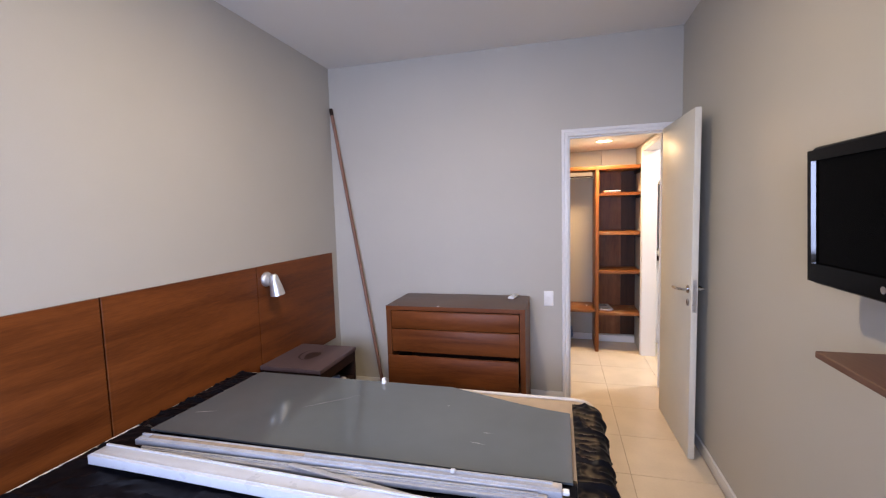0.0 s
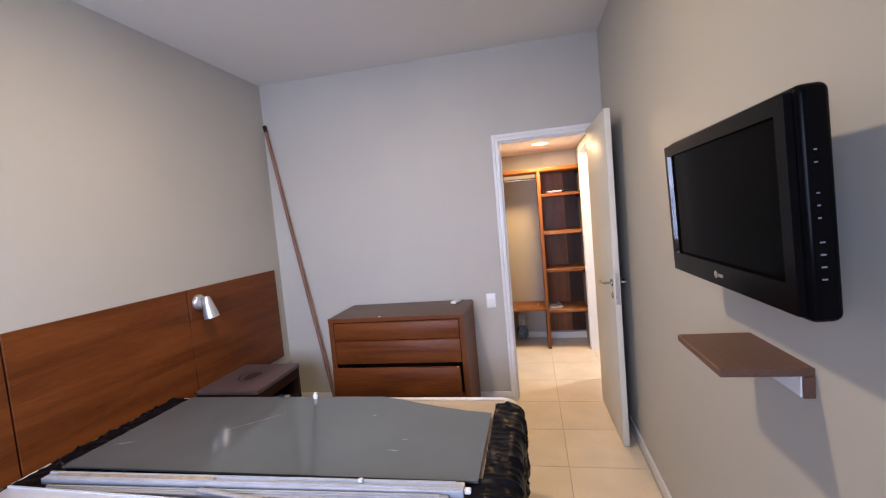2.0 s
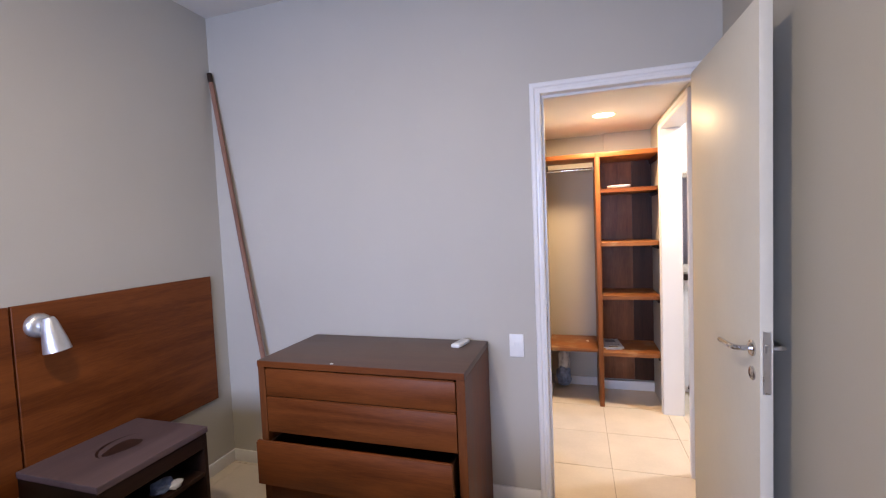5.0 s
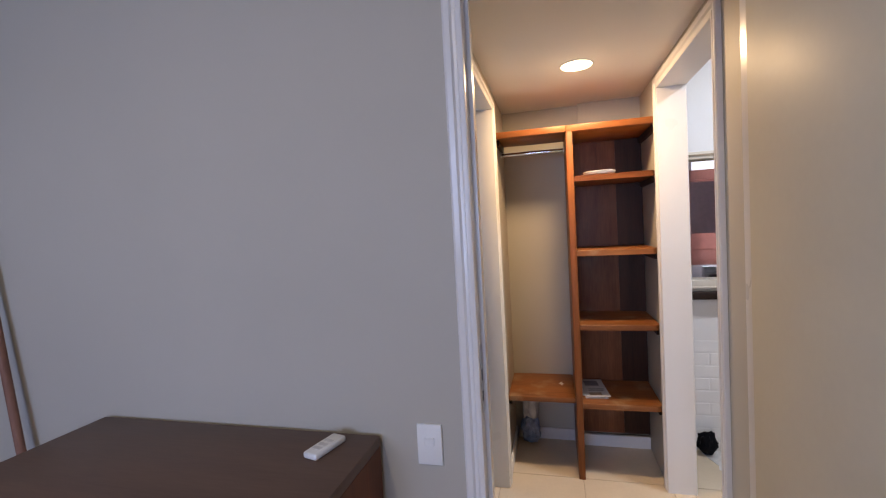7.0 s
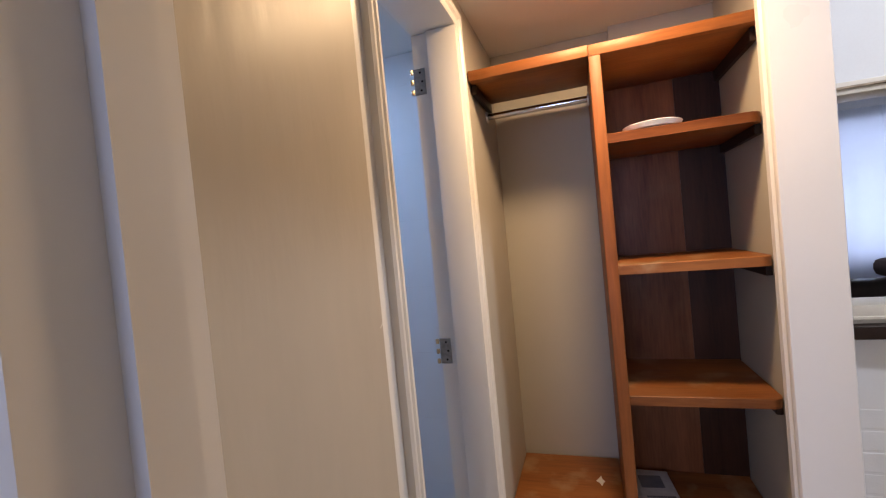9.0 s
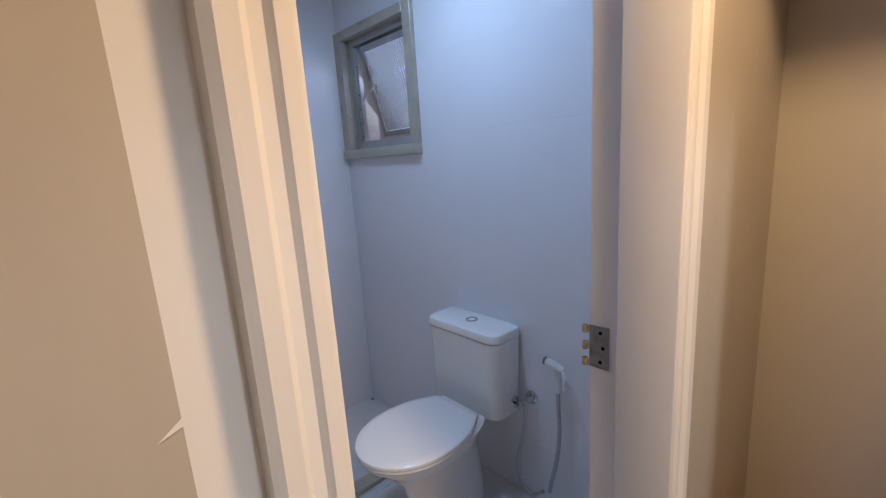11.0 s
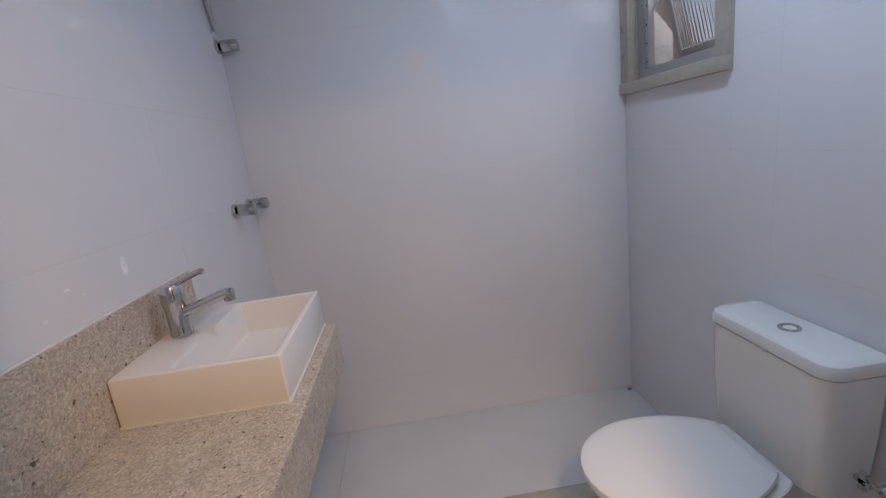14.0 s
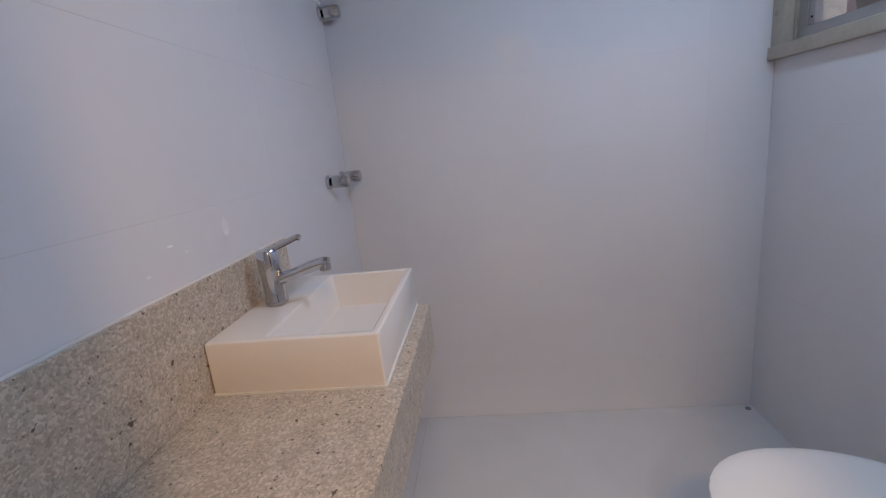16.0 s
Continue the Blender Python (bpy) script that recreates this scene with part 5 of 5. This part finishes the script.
for k in range(6):
    part("hole", bm_lathe([(0.001, 0), (0.004, 0), (0.004, 0.001), (0.001, 0.001)], pose(-0.512, 1.798, 1.56 + 0.07 * k, 90), 10), BLACKPL, stay)
part("stay_arm", bm_tube([(-0.505, 1.812, 1.74), (-0.47, 1.852, 1.80), (-0.43, 1.88, 1.84)], 0.006, 8), ALU, bw)
sash_m = Matrix.Translation((0, 1.822, 2.005)) @ Matrix.Rotation(radians(14), 4, "X") @ Matrix.Translation((0, -1.822, -2.005))
bm = bm_boxes((-0.495, -0.470, 1.812, 1.832, 1.545, 2.005), (-0.090, -0.065, 1.812, 1.832, 1.545, 2.005), (-0.470, -0.090, 1.812, 1.832, 1.545, 1.572), (-0.470, -0.090, 1.812, 1.832, 1.978, 2.005))
bmesh.ops.transform(bm, matrix=sash_m, verts=bm.verts)
sash = part("sash", bm, ALU, bw)
bm = bmesh.new()
n = 20 * 6
fr = []
for i in range(n + 1):
    x = -0.468 + 0.376 * i / n
    fr.append((x, 1.819 - 0.0013 * abs(math.sin(math.pi * i / 6))))
a = [bm.verts.new((x, y, 1.574)) for x, y in fr]
b = [bm.verts.new((x, y, 1.976)) for x, y in fr]
c = [bm.verts.new((x, 1.823, 1.574)) for x, y in fr]
d = [bm.verts.new((x, 1.823, 1.976)) for x, y in fr]
for i in range(n):
    bm.faces.new((a[i], a[i + 1], b[i + 1], b[i]))
    bm.faces.new((c[i + 1], c[i], d[i], d[i + 1]))
bmesh.ops.transform(bm, matrix=sash_m, verts=bm.verts)
pane = part("ribbed_pane", bm, RIBGLASS, sash, "ribbed obscured glass")
pane.visible_shadow = False
setting("backdrop", bm_boxes((-2.6, 1.6, 3.6, 3.7, -1.0, 5.0)), glow("bright_light_well", (0.74, 0.66, 0.92), 1.0), "pale lavender daylight in the light well", "backdrop")
setting("light_well_wall", bm_boxes((-1.05, -0.9, 1.95, 3.6, -9, 9)), mat("grey_render", (0.42, 0.37, 0.37), 0.8, vary=0.1, scale=2, bump=0.1), "grey rendered side wall of the light well", "wall")

# shower threshold
single("shower_threshold", bm_box(-0.055, 0.015, YS + 0.001, YN - 0.001, 0.0, 0.022, 0.003, 2), MARBLE, "beige stone threshold of the shower", "threshold", "", "structure")


bm = bmesh.new()
bm.faces.new([bm.verts.new((HL + 0.0006, y, z)) for y, z in ((0.508, 1.288), (0.520, 1.292), (0.533, 1.301), (0.522, 1.298))])
part("scratch", bm, SILICONE, wall_h, "pale scratch in the paint")


# ---------------- tiles and bricks ----------------
def tile_piece(name, sx, sy, sz, material):
    return to_mesh(name, bm_box(0, sx, 0, sy, 0, sz, 0.0006 if sz < 0.02 else 0.00025, 1), material, False)


def place(name, mesh, parent, x, y, z):
    o = new(name, mesh)
    o.parent = parent
    o.location = (x, y, z)
    return o


def lay_floor(parent, x0, x1, y0, y1, xj, yj, step, joint, material, skip=None):
    """Square tiles on the joint lines xj + k*step, yj + k*step, cut at the room's edges."""
    shared = {}
    i = math.floor((x0 - xj) / step)
    while xj + i * step < x1:
        j = math.floor((y0 - yj) / step)
        while yj + j * step < y1:
            a, b = max(x0, xj + i * step + joint / 2), min(x1, xj + (i + 1) * step - joint / 2)
            c, d = max(y0, yj + j * step + joint / 2), min(y1, yj + (j + 1) * step - joint / 2)
            if b - a > 0.01 and d - c > 0.01:
                key = (round(b - a, 3), round(d - c, 3))
                if key not in shared:
                    shared[key] = tile_piece("floor_tile", b - a, d - c, 0.010, material)
                place("floor_tile", shared[key], parent, a, c, -0.010)
            j += 1
        i += 1


lay_floor(floor, W, E, S, 0.0, 1.692, -0.030, 0.45, 0.004, FLOORTILE)
lay_floor(floor, 1.370, 2.06, 0.0, 0.09, 1.692, -0.030, 0.45, 0.004, FLOORTILE)
lay_floor(floor, HL, HR, 0.09, 1.77, 1.692, -0.030, 0.45, 0.004, FLOORTILE)
lay_floor(floor, 1.16, HL, 0.53, 1.175, 1.692, -0.030, 0.45, 0.004, FLOORTILE)
lay_floor(floor, HR, 2.24, 0.472, 1.25, 1.692, -0.030, 0.45, 0.004, FLOORTILE)
lay_floor(floor_k, 2.242, 5.2, -0.5, 1.80, 1.692, -0.030, 0.45, 0.004, FLOORTILE)
lay_floor(floor, XW, XE + 0.01, YS, YN, 0.055, 0.30, 1.50, 0.0008, BATHFLOOR)


def clad(parent, axis, plane, out, u0, u1, z0, z1, uj, holes=()):
    """Large glossy wall tiles, 0.31 high; axis is the wall's run. holes: (u0, u1, z0, z1) left free."""
    shared = {}
    hstep, ustep, g = 0.3155, 1.24, 0.0005
    zs = [z0] + [z for z in [0.262 + hstep * k for k in range(9)] if z0 + 0.02 < z < z1 - 0.02] + [z1]
    us = [u0] + [u for u in [uj + ustep * k for k in range(-6, 8)] if u0 + 0.02 < u < u1 - 0.02] + [u1]
    for za, zb in zip(zs, zs[1:]):
        for ua, ub in zip(us, us[1:]):
            rects = [(ua, ub, za, zb)]
            for h in holes:
                nxt = []
                for r in rects:
                    if r[1] <= h[0] or r[0] >= h[1] or r[3] <= h[2] or r[2] >= h[3]:
                        nxt.append(r)
                        continue
                    a, b, c, d = r
                    if a < h[0]:
                        nxt.append((a, h[0], c, d))
                    if b > h[1]:
                        nxt.append((h[1], b, c, d))
                    m0, m1 = max(a, h[0]), min(b, h[1])
                    if c < h[2]:
                        nxt.append((m0, m1, c, h[2]))
                    if d > h[3]:
                        nxt.append((m0, m1, h[3], d))
                rects = nxt
            for a, b, c, d in rects:
                if b - a < 0.006 or d - c < 0.006:
                    continue
                key = (round(b - a, 3), round(d - c, 3))
                if key not in shared:
                    du, dz = b - a - g, d - c - g
                    shared[key] = tile_piece("wall_tile", du if axis == "x" else 0.009, 0.009 if axis == "x" else du, dz, BATHTILE)
                off = plane if out < 0 else plane - 0.009
                if axis == "x":
                    place("wall_tile", shared[key], parent, a + g / 2, off, c + g / 2)
                else:
                    place("wall_tile", shared[key], parent, off, a + g / 2, c + g / 2)


tw = setting("tiling_west", bm_boxes((-0.656, -0.6453, 0.078, 1.787, 0, 2.30)), BATHGROUT, "glossy white tiled shower wall", "tiled wall")
clad(tw, "y", XW, 1, YS, YN, 0.0, 2.30, 0.30)
tn = setting("tiling_north", bm_boxes((-0.6475, -0.61, 1.7723, 1.787, 0, 2.30), (-0.03, 1.16, 1.7723, 1.787, 0, 2.30), (-0.61, -0.03, 1.7723, 1.787, 0, 1.445), (-0.61, -0.03, 1.7723, 1.787, 2.085, 2.30)), BATHGROUT,
             "glossy white tiled wall behind the toilet", "tiled wall")
clad(tn, "x", YN, -1, XW, XE, 0.0, 2.30, 0.17, holes=((WX0, WX1, WZ0, WZ1),))
ts = setting("tiling_south", bm_boxes((-0.6475, 1.16, 0.078, 0.0917, 0, 2.30)), BATHGROUT, "glossy white tiled wall above the vanity", "tiled wall")
clad(ts, "x", YS, 1, XW, XE, 0.0, 2.30, 0.02)
te = setting("tiling_east", bm_boxes((1.1525, 1.16, 0.0895, 0.52, 0, 2.30), (1.1525, 1.16, 1.19, 1.7745, 0, 2.30), (1.1525, 1.16, 0.52, 1.19, 2.087, 2.30)), BATHGROUT, "glossy white tiled wall beside the doorway", "tiled wall")
clad(te, "y", XE, -1, YS, YN, 0.0, 2.30, 0.30, holes=((0.52, 1.19, -1, 2.087),))

# dried marks on the tiles above the basin
MARK = mat("dried_white_residue", (0.80, 0.80, 0.82), 0.6, vary=0.1, scale=60, bump=0.1)
for mx_, mz, w, h in ((0.285, 1.160, 0.011, 0.022), (0.525, 1.119, 0.006, 0.0025), (0.422, 1.138, 0.004, 0.003), (0.461, 1.157, 0.008, 0.0025)):
    bm = bmesh.new()
    bm.faces.new([bm.verts.new((mx_ + w * math.sin(a) * (1 - 0.35 * math.cos(a)), YS + 0.0006, mz + h * math.cos(a))) for a in [2 * math.pi * k / 18 for k in range(18)]])
    part("dried_mark", bm, MARK, ts, "dried white mark on the tile")

# white painted bricks
brick_mesh = [to_mesh("brick", bm_box(0, ln, 0, 0.016, 0, 0.0725, 0.0035, 2), BRICKWHITE, False) for ln in (0.235, 0.115)]
for k in range(8):
    z = 0.056 + 0.0785 * k
    x = 2.244 - (0.12 if k % 2 else 0.0)
    while x < 3.9:
        if x < 2.243:
            place("brick", brick_mesh[1], wall_k, x + 0.12, 1.7685, z)
        else:
            place("brick", brick_mesh[0], wall_k, x, 1.7685 + 0.0006 * math.sin(x * 37 + k), z)
        x += 0.241
